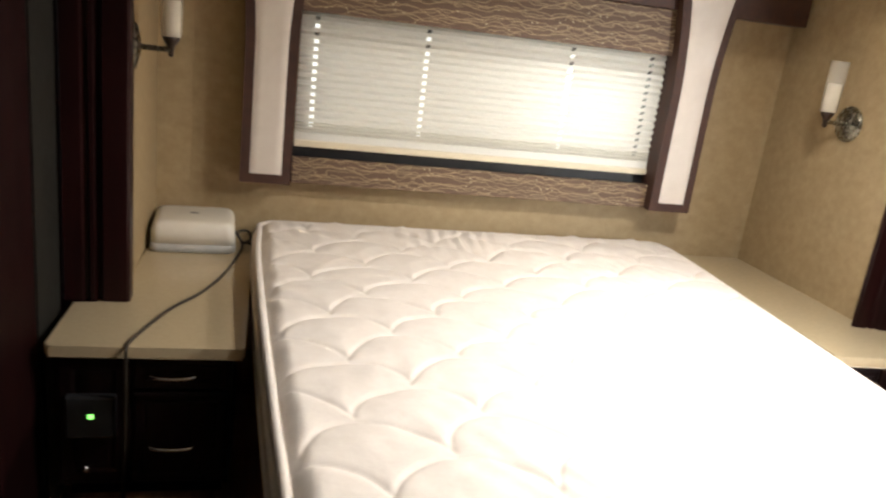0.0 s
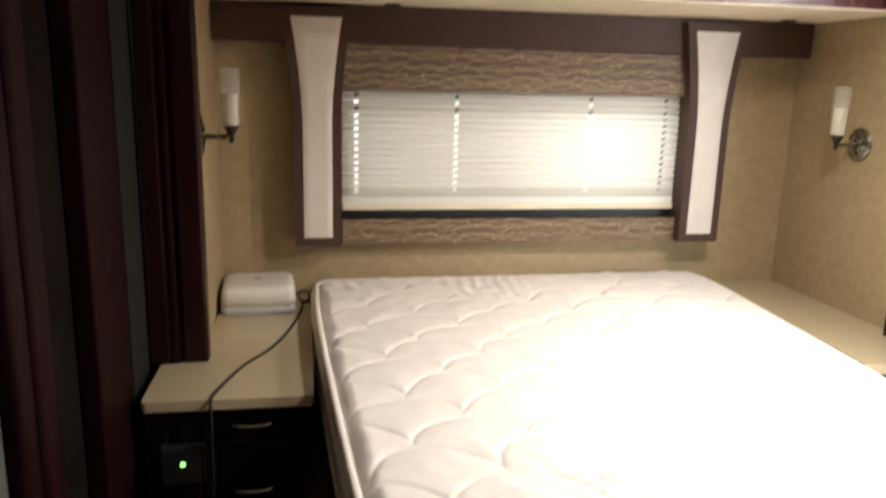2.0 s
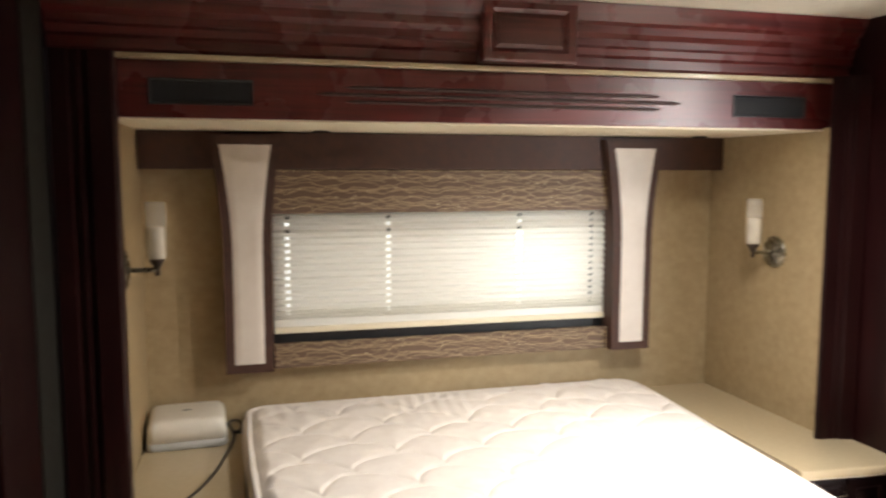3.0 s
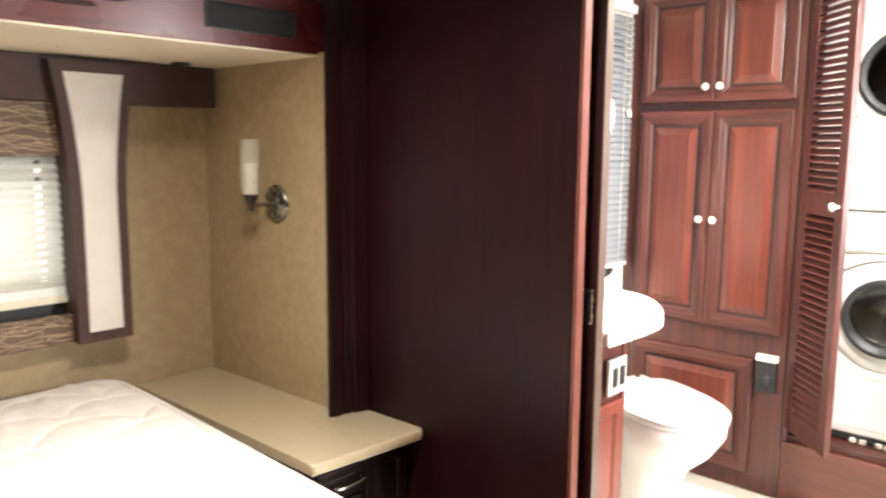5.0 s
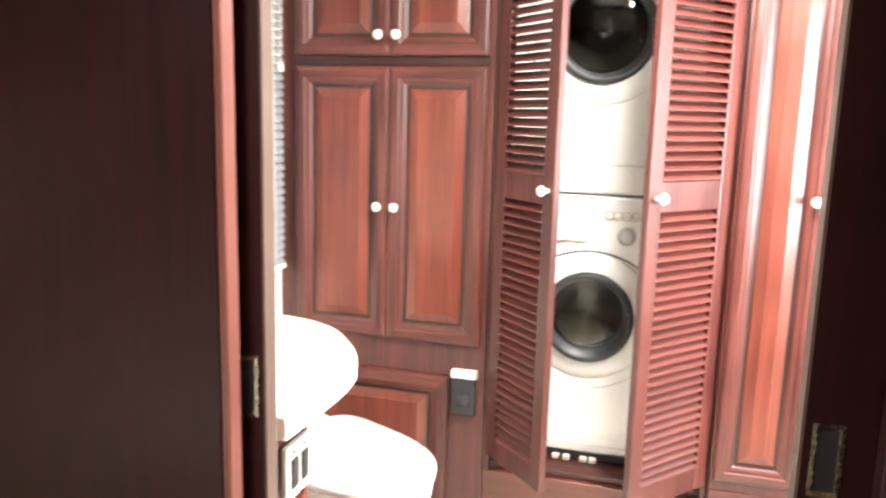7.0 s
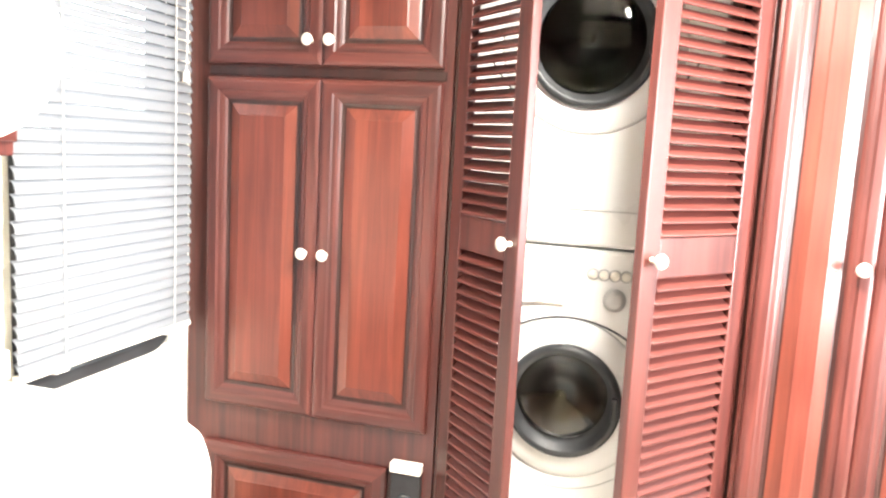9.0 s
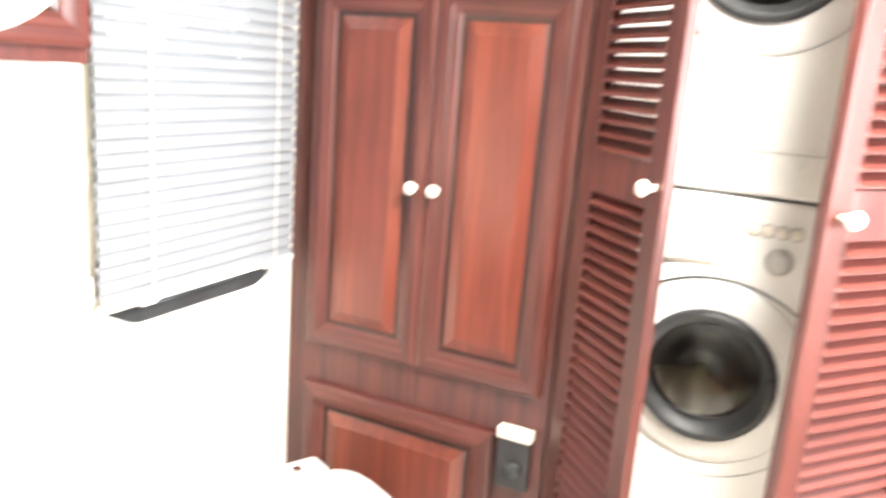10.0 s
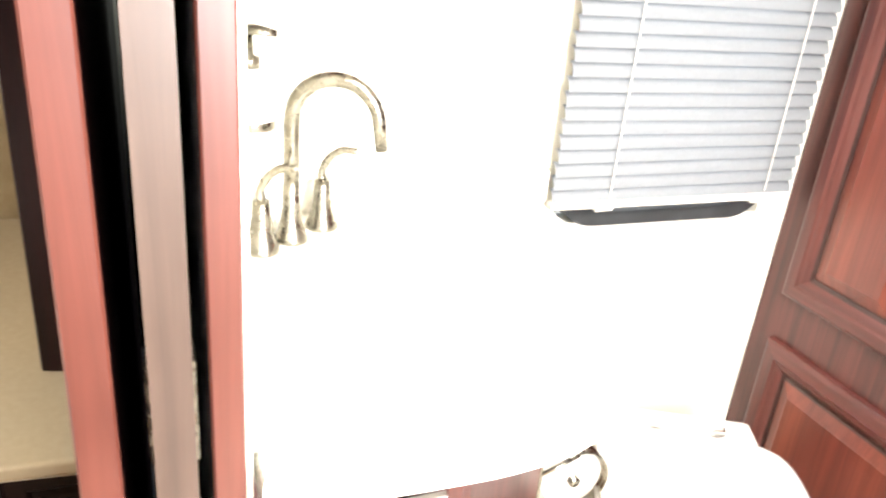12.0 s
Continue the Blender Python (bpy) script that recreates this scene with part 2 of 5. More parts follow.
def lit_material(name, colour, strength):
    m, t, b = nodes_of(name)
    b.inputs["Emission Color"].default_value, b.inputs["Emission Strength"].default_value = (*colour, 1), strength
    return m


mirror = mirror_material()
pane_glass = glass_material("clear_window_glass", (0.95, 0.97, 0.96))
port_glass = glass_material("smoked_port_glass", (0.60, 0.59, 0.52))
clear_glass = plain("pale_frosted_glass", (0.74, 0.70, 0.60), (0.80, 0.76, 0.66), 0.25, 30)
clear_glass.node_tree.nodes["Principled BSDF"].inputs["Alpha"].default_value = 0.22
shade_cloth = translucent_material("pleated_shade_cloth", (0.79, 0.755, 0.675), 0.42)
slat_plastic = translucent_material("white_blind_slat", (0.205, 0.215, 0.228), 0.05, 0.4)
wave_fabric = patterned_fabric()
ribbed = ribbed_material()
green_led = lit_material("green_led", (0.25, 1.0, 0.15), 2.5)
lamp_lens = lit_material("lamp_lens", (1.0, 0.86, 0.66), 9.0)

# ---------------------------------------------------------------- mesh tools
ORIGIN = {}


def thing(name, at, label, category, group="", kind=""):
    ob = new(name)
    ob.empty_display_size = 0.05
    ob.location = at
    ORIGIN[ob] = Vector(at)
    return tagged(ob, label, category, group, kind)


def part(name, bm, material, parent=None, label="", smooth=False):
    """One mesh under a thing or part, from a bmesh in world coordinates."""
    at = ORIGIN.get(parent, Vector((0, 0, 0)))
    bmesh.ops.translate(bm, verts=bm.verts, vec=-at)
    bmesh.ops.recalc_face_normals(bm, faces=bm.faces)
    me = bpy.data.meshes.new(name)
    if smooth:
        for f in bm.faces:
            f.smooth = True
    bm.to_mesh(me)
    bm.free()
    me.materials.append(material)
    ob = new(name, me)
    ob.parent = parent
    ORIGIN[ob] = at
    return tagged(ob, label)


def setting(name, bm, material, label, category, smooth=False):
    return tagged(part(name, bm, material, None, "", smooth), label, category, "", "structure")


def piece(name, mesh, m, parent):
    """An object on a shared mesh, at the world pose m, under parent."""
    ob = new(name, mesh)
    ob.parent = parent
    ob.matrix_basis = Matrix.Translation(-ORIGIN[parent]) @ m
    return ob


def mesh_of(name, bm, material, smooth=False):
    me = bpy.data.meshes.new(name)
    bmesh.ops.recalc_face_normals(bm, faces=bm.faces)
    for f in bm.faces:
        f.smooth = smooth
    bm.to_mesh(me)
    bm.free()
    me.materials.append(material)
    return me


def box(x0, x1, y0, y1, z0, z1, bevel=0.0, segments=1, into=None):
    b = bmesh.new()
    bmesh.ops.create_cube(b, size=1.0)
    for v in b.verts:
        v.co = ((x0 + x1) / 2 + v.co.x * (x1 - x0), (y0 + y1) / 2 + v.co.y * (y1 - y0), (z0 + z1) / 2 + v.co.z * (z1 - z0))
    if bevel:
        bmesh.ops.bevel(b, geom=b.edges[:], offset=bevel, segments=segments, profile=0.5, affect="EDGES")
    return merge(into, b)


def merge(into, b):
    if into is None:
        return b
    me = bpy.data.meshes.new("scratch")
    b.to_mesh(me)
    b.free()
    into.from_mesh(me)
    bpy.data.meshes.remove(me)
    return into


def prism(outline, z0, z1, bevel=0.0, segments=2, into=None):
    """An upright prism on an outline of (x, y), with its top edge rounded."""
    b = bmesh.new()
    low = [b.verts.new((x, y, z0)) for x, y in outline]
    top = [b.verts.new((x, y, z1)) for x, y in outline]
    n = len(outline)
    for i in range(n):
        b.faces.new((low[i], low[(i + 1) % n], top[(i + 1) % n], top[i]))
    b.faces.new(top)
    b.faces.new(low[::-1])
    if bevel:
        edges = [e for e in b.edges if abs(e.verts[0].co.z - e.verts[1].co.z) < 1e-6]
        bmesh.ops.bevel(b, geom=edges, offset=bevel, segments=segments, profile=0.5, affect="EDGES")
    return merge(into, b)


def lathe(profile, m, segments=24, into=None, caps=True):
    """Turns (radius, height) about the z axis of the pose m."""
    b = bmesh.new()
    rows = []
    for r, h in profile:
        if r < 1e-6:
            rows.append([b.verts.new(m @ Vector((0, 0, h)))])
        else:
            rows.append([b.verts.new(m @ Vector((r * math.cos(a), r * math.sin(a), h))) for a in (2 * math.pi * i / segments for i in range(segments))])
    for p, q in zip(rows, rows[1:]):
        for i in range(segments):
            j = (i + 1) % segments
            vs = [p[i % len(p)], p[j % len(p)], q[j % len(q)], q[i % len(q)]]
            vs = list(dict.fromkeys(vs))
            if len(vs) > 2:
                b.faces.new(vs)
    for row in (rows[0], rows[-1]):
        if len(row) > 2 and caps:
            b.faces.new(row)
    return merge(into, b)


def tube(points, radius, segments=8, closed=False, into=None, flat=1.0):
    """A round rod along points; radius is one number or one a point."""
    pts = [Vector(p) for p in points]
    n = len(pts)
    rad = radius if isinstance(radius, (list, tuple)) else [radius] * n
    b = bmesh.new()
    rows = []
    side = None
    for i, p in enumerate(pts):
        a = pts[(i - 1) % n] if closed or i else p
        c = pts[(i + 1) % n] if closed or i < n - 1 else p
        d = (c - a).normalized()
        if side is None:
            side = d.orthogonal().normalized()
        side = (side - d * side.dot(d)).normalized()
        up = d.cross(side)
        rows.append([b.verts.new(p + rad[i] * (math.cos(w) * side + flat * math.sin(w) * up)) for w in (2 * math.pi * k / segments for k in range(segments))])
    for i in range(n if closed else n - 1):
        p, q = rows[i], rows[(i + 1) % n]
        for k in range(segments):
            b.faces.new((p[k], p[(k + 1) % segments], q[(k + 1) % segments], q[k]))
    if not closed:
        b.faces.new(rows[0])
        b.faces.new(rows[-1][::-1])
    return merge(into, b)


def smooth_path(points, steps=8):
    """Catmull-Rom through the points."""
    p = [Vector(q) for q in points]
    p = [2 * p[0] - p[1]] + p + [2 * p[-1] - p[-2]]
    out = []
    for i in range(1, len(p) - 2):
        for k in range(steps):
            u = k / steps
            out.append(0.5 * ((2 * p[i]) + (p[i + 1] - p[i - 1]) * u + (2 * p[i - 1] - 5 * p[i] + 4 * p[i + 1] - p[i + 2]) * u * u + (3 * p[i] - p[i - 1] - 3 * p[i + 1] + p[i + 2]) * u ** 3))
    return out + [p[-2]]


def facing(direction, at):
    """A frame whose x runs along a face, y up it and z out of it."""
    n = Vector(direction).normalized()
    v = Vector((0, 0, 1))
    u = v.cross(n)
    return Matrix((( u.x, v.x, n.x, at[0]), (u.y, v.y, n.y, at[1]), (u.z, v.z, n.z, at[2]), (0, 0, 0, 1)))


def stepped(m, w, h, profile, into=None, cap=True, back=None, sides=(0, 1, 2, 3)):
    """Nested rectangles on a face w x h from the frame's origin: profile gives (inset, height) from rim to middle."""
    b = bmesh.new()
    rows = []
    prof = ([(profile[0][0], back)] if back is not None else []) + list(profile)
    for inset, d in prof:
        rows.append([b.verts.new(m @ Vector(p)) for p in ((inset, inset, d), (w - inset, inset, d), (w - inset, h - inset, d), (inset, h - inset, d))])
    for p, q in zip(rows, rows[1:]):
        for i in sides:
            b.faces.new((p[i], p[(i + 1) % 4], q[(i + 1) % 4], q[i]))
    if len(sides) < 4:
        bmesh.ops.delete(b, geom=[q for q in b.verts if not q.link_faces], context="VERTS")
    if cap:
        b.faces.new(rows[-1])
    if back is not None:
        b.faces.new(rows[0][::-1])
    return merge(into, b)


def knob(parent, m, material=knob_white, size=1.0):
    prof = [(0.0, 0), (0.007, 0), (0.006, 0.006), (0.006, 0.012), (0.013, 0.018), (0.0155, 0.025), (0.012, 0.031), (0.0, 0.033)]
    return part("knob", lathe([(r * size, h * size) for r, h in prof], m, 16), material, parent, "round ivory knob", True)


def panel_door(name, m, w, h, parent, frame_mat=cherry_v, panel_mat=cherry_panel, rim=0.055, thick=0.02):
    """A raised-panel door under a cabinet: mitred moulded frame, dark glazed groove, raised panel."""
    prof = [(0, 0.0), (0.0, thick - 0.007), (0.003, thick - 0.003), (0.009, thick - 0.0005), (0.013, thick), (rim - 0.024, thick), (rim - 0.019, thick - 0.0035), (rim - 0.011, thick - 0.005), (rim - 0.005, thick - 0.008), (rim, thick - 0.012)]
    across = cherry_x if abs(m.col[0].x) > abs(m.col[0].y) else cherry_y
    d = part(name, stepped(m, w, h, prof, cap=False, sides=(3,)), frame_mat, parent)
    part("stile", stepped(m, w, h, prof, cap=False, sides=(1,)), frame_mat, d)
    for k in (0, 2):
        part("rail", stepped(m, w, h, prof, cap=False, sides=(k,)), across if frame_mat == cherry_v else frame_mat, d)
    part("groove", stepped(m, w, h, [(rim, thick - 0.012), (rim + 0.008, thick - 0.014), (rim + 0.012, thick - 0.012)], cap=False), glaze, d, "dark glazed groove")
    part("raised_panel", stepped(m, w, h, [(rim + 0.012, thick - 0.012), (rim + 0.014, thick - 0.011), (rim + 0.036, thick - 0.003), (rim + 0.040, thick - 0.001)]), panel_mat, d, "reddish raised wood panel")
    return d

# ---------------------------------------------------------------- structure
BACK, SLIDE_L, SLIDE_R, SOFFIT, CEIL = 2.95, -0.27, 2.212, 1.665, 2.05
WEST, EAST, SOUTH = -0.42, 2.304, -1.25
BATH_N, BATH_E, BATH_S = 1.965, 3.665, -0.50

setting("floor", box(WEST - 0.1, 2.36, SOUTH - 0.1, BACK + 0.1, -0.06, 0.0), vinyl_floor, "tan wood-look plank floor in the bedroom", "floor")
bath_floor = setting("floor_bathroom", box(2.362, 4.45, BATH_S - 0.1, BATH_N + 0.1, -0.06, -0.004), grout, "cream tiled bathroom floor with grey grout", "floor")
setting("ceiling", box(WEST - 0.1, 4.45, SOUTH - 0.1, BACK + 0.2, CEIL, CEIL + 0.06), ceiling_vinyl, "cream vinyl ceiling", "ceiling")

# outer shell of the bedroom
setting("wall_south", box(WEST - 0.1, 4.45, SOUTH - 0.08, SOUTH, 0.0, CEIL), wallpaper, "tan papered end wall of the bedroom", "wall")
setting("wall_west", box(WEST - 0.08, WEST, SOUTH, 1.085, 0.0, CEIL), ribbed, "grey ribbed cloth wall beside the closet", "wall")
setting("wall_west_corner", box(WEST - 0.08, WEST, 1.992, 2.20, 0.0, CEIL), shaded_grey, "narrow grey papered strip by the bed recess, colour darkened for shade", "wall")

# slide-out recess round the head of the bed
setting("wall_recess_west", box(SLIDE_L - 0.06, SLIDE_L, 2.24, BACK, 0.0, SOFFIT), wallpaper, "tan papered side wall of the bed recess", "wall")
setting("wall_recess_east", box(SLIDE_R, SLIDE_R + 0.06, 2.222, BACK, 0.0, SOFFIT), wallpaper, "tan papered side wall of the bed recess", "wall")
WX0, WX1, WZ0, WZ1 = 0.222, 1.668, 0.80, 1.40
b = box(SLIDE_L - 0.06, WX0, BACK, BACK + 0.07, 0.0, CEIL)
box(WX1, SLIDE_R + 0.06, BACK, BACK + 0.07, 0.0, CEIL, into=b)
box(WX0, WX1, BACK, BACK + 0.07, 0.0, WZ0, into=b)
box(WX0, WX1, BACK, BACK + 0.07, WZ1, CEIL, into=b)
setting("wall_north", b, wallpaper, "tan mottled papered wall behind the bed", "wall")
setting("trim_seam", box(-0.149, -0.145, BACK - 0.002, BACK + 0.001, 0.49, 1.51, 0.0005), wallpaper, "thin tan wallpaper seam strip", "trim")
setting("soffit", box(SLIDE_L, SLIDE_R, 2.262, BACK, SOFFIT - 0.012, SOFFIT + 0.02), cream_panel, "cream underside panel over the bed", "soffit")
for n, x in enumerate((0.40, 2.03)):
    puck = thing("recessed_puck_light", (x, 2.78, SOFFIT - 0.016), "small dark recessed puck light in cream soffit", "light", "puck lights")
    part("ring", lathe([(0.030, 0), (0.034, -0.003), (0.034, -0.006), (0.026, -0.006), (0.024, 0)], pose(x, 2.78, SOFFIT - 0.012), 20), dark_bronze, puck)
    part("lens", lathe([(0.023, 0.0), (0.018, -0.003), (0, -0.004)], pose(x, 2.78, SOFFIT - 0.013), 16), clear_glass, puck)

# fascia over the bed: speaker board, pale strip, crown with centre plaque
board = setting("fascia_board", box(SLIDE_L + 0.03, SLIDE_R + 0.05, 2.256, 2.2615, SOFFIT - 0.006, 1.825, 0.0015), dark_x, "polished cherry board over the bed with carved grooves", "fascia")
for i, (x0, x1, z) in enumerate(((0.42, 1.53, 1.762), (0.33, 1.61, 1.740), (0.42, 1.53, 1.718))):
    tip = 0.03
    pts = [(x0, 2.257, z), (x0 + tip, 2.256, z), (x1 - tip, 2.256, z), (x1, 2.257, z)]
    part("carved_flute", tube(pts, [0.001, 0.0055, 0.0065, 0.001], 8), glaze, board, "dark carved flute")
setting("trim_pale_strip", box(SLIDE_L + 0.03, SLIDE_R + 0.06, 2.222, 2.29, 1.826, 1.842, 0.003), cream_laminate, "pale cream strip between fascia and crown", "trim")


def crown(x0, x1, name):
    """A moulding along x, stepping out towards the ceiling."""
    prof = [(2.262, 1.843), (2.250, 1.855), (2.250, 1.885), (2.236, 1.893), (2.236, 1.915), (2.225, 1.922), (2.225, 1.945), (2.205, 1.960), (2.205, 1.985), (2.190, 1.995), (2.170, 2.03), (2.160, 2.048), (2.29, 2.048), (2.29, 1.843)]
    b = bmesh.new()
    a = [b.verts.new((x0, y, z)) for y, z in prof]
    c = [b.verts.new((x1, y, z)) for y, z in prof]
    k = len(prof)
    for i in range(k):
        b.faces.new((a[i], a[(i + 1) % k], c[(i + 1) % k], c[i]))
    b.faces.new(a)
    b.faces.new(c[::-1])
    return setting(name, b, dark_x, "polished cherry crown moulding over the bed", "moulding")


crown(SLIDE_L - 0.15, EAST, "trim_crown")
plaque = thing("crown_plaque", (1.01, 2.20, 1.85), "square cherry plaque in the crown over the bed", "plaque")
part("plaque_frame", stepped(facing((0, -1, 0), (0.85, 2.185, 1.85)), 0.32, 0.195, [(0, -0.05), (0, 0.012), (0.006, 0.018), (0.03, 0.016), (0.042, 0.004)], cap=False), dark_x, plaque)
part("plaque_panel", stepped(facing((0, -1, 0), (0.85, 2.185, 1.85)), 0.32, 0.195, [(0.042, 0.004), (0.056, 0.012)]), cherry_x, plaque)

for x0, x1 in ((-0.155, 0.145), (1.82, 2.125)):
    sp = thing("speaker_grille", ((x0 + x1) / 2, 2.25, 1.70), "black cloth speaker grille set in cherry fascia", "speaker", "fascia speakers")
    part("rim", stepped(facing((0, -1, 0), (x0, 2.257, 1.698)), x1 - x0, 0.078, [(0, -0.002), (0.0, 0.005), (0.004, 0.006), (0.008, 0.002)], cap=False), black_plastic, sp)
    part("cloth", stepped(facing((0, -1, 0), (x0, 2.257, 1.698)), x1 - x0, 0.078, [(0.008, 0.002), (0.02, 0.0035)]), grille_cloth, sp)


def fluted_post(name, x0, x1, z0, z1, y0=2.198, skew=0.0, back=0.0):
    """A cherry post whose front runs in steps and flutes."""
    w = x1 - x0
    prof = [(0, 0.012), (0.03, 0.0), (0.30, 0.0), (0.33, 0.010), (0.38, 0.012), (0.42, 0.002), (0.48, 0.002), (0.52, 0.014), (0.57, 0.012), (0.61, 0.0), (0.96, 0.0), (1.0, 0.010)]
    line = [(x0 + u * w, y0 + d - skew * u) for u, d in prof] + [(x1, 2.258), (x0 + back, 2.258)]
    return setting(name, prism(line, z0, z1), dim_cherry_v, "dark cherry fluted post at the bed recess", "post")


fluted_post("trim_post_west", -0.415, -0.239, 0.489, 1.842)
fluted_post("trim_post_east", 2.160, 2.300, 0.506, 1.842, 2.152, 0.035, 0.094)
setting("wall_recess_return_east", box(2.274, EAST, 2.262, BACK + 0.07, 0.0, CEIL), dim_cherry_v, "dark cherry return beside the bed recess", "wall")
setting("wall_recess_return_west", box(WEST - 0.08, SLIDE_L - 0.062, 2.262, BACK + 0.07, 0.0, CEIL), dim_cherry_v, "dark cherry return beside the bed recess", "wall")
setting("wall_recess_top", box(SLIDE_L - 0.06, SLIDE_R + 0.06, 2.30, BACK - 0.002, SOFFIT + 0.022, CEIL - 0.002), dim_cherry_v, "closed box above the bed recess", "wall")

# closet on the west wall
closet = setting("closet_frame", box(WEST - 0.05, WEST + 0.030, 1.09, 1.165, 0.0, CEIL - 0.002, 0.012, 3), closet_shaded, "dark cherry closet door frame with moulded stiles, colour deepened for shade", "closet")
part("stile", box(WEST - 0.05, WEST + 0.014, 1.166, 1.196, 0.0, CEIL - 0.002, 0.004, 2), closet_shaded, closet, "dark groove strip")
part("stile", box(WEST - 0.05, WEST + 0.026, 1.197, 1.285, 0.0, CEIL - 0.002, 0.014, 3), closet_shaded, closet)
part("stile", box(WEST - 0.05, WEST + 0.014, 1.287, 1.322, 0.0, CEIL - 0.002, 0.006, 2), closet_shaded, closet)
# the closet's inner shade is put into this panel's colour
part("back_panel", box(WEST - 0.08, WEST - 0.045, 1.09, 1.99, 0.0, CEIL - 0.002), recess_shade, closet, "closet panel coloured near black for shade")
part("stile", box(WEST - 0.044, WEST + 0.006, 1.645, 1.675, 0.0, CEIL - 0.002, 0.006, 2), closet_shaded, closet, "worn stile edge")
part("stile", box(WEST - 0.044, WEST - 0.004, 1.676, 1.988, 0.0, CEIL - 0.002, 0.004, 2), closet_shaded, closet)

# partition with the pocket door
setting("wall_east", box(EAST - 0.001, EAST + 0.030, 1.350, 2.261, 0.0, CEIL), dim_cherry_v, "dark glossy cherry panelled partition", "wall")
setting("trim_partition_edge", box(EAST + 0.000, EAST + 0.033, 1.336, 1.349, 0.0, CEIL - 0.002, 0.002), pale_edge, "worn pinkish cherry edge of the partition", "trim")
setting("wall_east_inner", box(2.412, 2.446, 1.356, BATH_N + 0.06, 0.0, CEIL), white_wall, "white bathroom side of the partition", "wall")
setting("trim_partition_edge_inner", box(2.410, 2.438, 1.336, 1.353, 0.0, CEIL - 0.002, 0.002), pale_edge, "worn pinkish cherry edge on the bathroom side", "trim")
# pocket end in the painted shade colour
setting("wall_pocket_back", box(2.347, 2.411, 1.95, 2.02, 0.0, CEIL), recess_shade, "end of the door pocket, coloured dark for shade", "wall")
setting("wall_east_south", box(EAST - 0.001, EAST + 0.036, SOUTH, 0.488, 0.0, CEIL), dim_cherry_v, "dark glossy cherry panelled partition", "wall")
setting("trim_partition_south", box(EAST - 0.010, EAST + 0.03, 0.474, 0.494, 0.0, CEIL - 0.002, 0.005, 2), dim_cherry_v, "dark cherry moulding at the doorway", "trim")
setting("wall_east_south_inner", box(2.412, 2.444, SOUTH, 0.49, 0.0, CEIL), cherry_v, "cherry panelled bathroom side of the partition", "wall")
b = box(EAST + 0.04, 2.408, 0.496, 1.335, 2.0, CEIL - 0.001, 0.003)
setting("trim_door_head", b, dim_cherry_v, "dark cherry head over the sliding doorway", "trim")


def pocket_leaf(y_edge, y_far, sign):
    d = thing("sliding_door", (2.379, y_edge, 0.012), "dark cherry sliding pocket door pushed open", "door", "pocket doors")
    y0, y1 = sorted((y_edge + sign * 0.004, y_far))
    part("leaf", box(2.364, 2.396, y0, y1, 0.012, 1.998), dim_cherry_v, d)
    e0, e1 = sorted((y_edge, y_edge + sign * 0.004))
    part("edge_strip", box(2.3638, 2.3962, e0, e1, 0.012, 1.998), door_edge, d, "taupe edge banding")
    for x, nx in ((2.3638, -1), (2.3962, 1)):
        c = y_edge + sign * 0.032
        m = facing((nx, 0, 0), (x, c - nx * 0.019, 0.914))
        pull = part("flush_pull", stepped(m, 0.038, 0.096, [(0, 0.0), (0.0, 0.0025), (0.005, 0.0035), (0.007, 0.001)], cap=False), nickel, d, "nickel flush pull")
        part("recess", stepped(m, 0.038, 0.096, [(0.007, 0.001), (0.0075, 0.0006)]), black_plastic, pull, "black recess")


pocket_leaf(1.309, 1.94, 1)
pocket_leaf(0.571, -0.30, -1)

# bathroom shell
BWX0, BWX1, BWZ0, BWZ1 = 3.085, 3.584, 0.824, 1.86
b = box(2.446, BWX0, BATH_N, BATH_N + 0.06, 0.0, CEIL)
box(BWX1, 4.40, BATH_N, BATH_N + 0.06, 0.0, CEIL, into=b)
box(BWX0, BWX1, BATH_N, BATH_N + 0.06, 0.0, BWZ0, into=b)
box(BWX0, BWX1, BATH_N, BATH_N + 0.06, BWZ1, CEIL, into=b)
setting("wall_bathroom_north", b, white_wall, "white wall panel round the bathroom window", "wall")
b = box(2.446, 2.53, BATH_S - 0.06, BATH_S, 0.0, CEIL)
box(3.33, 4.40, BATH_S - 0.06, BATH_S, 0.0, CEIL, into=b)
box(2.53, 3.33, BATH_S - 0.06, BATH_S, 0.0, 0.96, into=b)
box(2.53, 3.33, BATH_S - 0.06, BATH_S, 1.88, CEIL, into=b)
setting("wall_bathroom_south", b, white_wall, "white end wall of the bathroom with a window", "wall")
swin = thing("window_bathroom_south", (2.93, BATH_S, 0.96), "white-framed window letting daylight into the bathroom", "window", "", "structure")
b = box(2.53, 3.33, BATH_S - 0.05, BATH_S + 0.004, 0.96, 0.985, 0.003)
box(2.53, 3.33, BATH_S - 0.05, BATH_S + 0.004, 1.855, 1.88, 0.003, into=b)
box(2.53, 2.555, BATH_S - 0.05, BATH_S + 0.004, 0.985, 1.855, 0.003, into=b)
box(3.305, 3.33, BATH_S - 0.05, BATH_S + 0.004, 0.985, 1.855, 0.003, into=b)
part("window_frame", b, white_plastic, swin)
sp = part("pane", box(2.55, 3.31, BATH_S - 0.045, BATH_S - 0.040, 0.98, 1.86), pane_glass, swin)
sp.visible_shadow = False
setting("wall_bathroom_east", box(4.36, 4.42, BATH_S, BATH_N, 0.0, CEIL), white_wall, "closing wall behind the laundry cupboard", "wall")


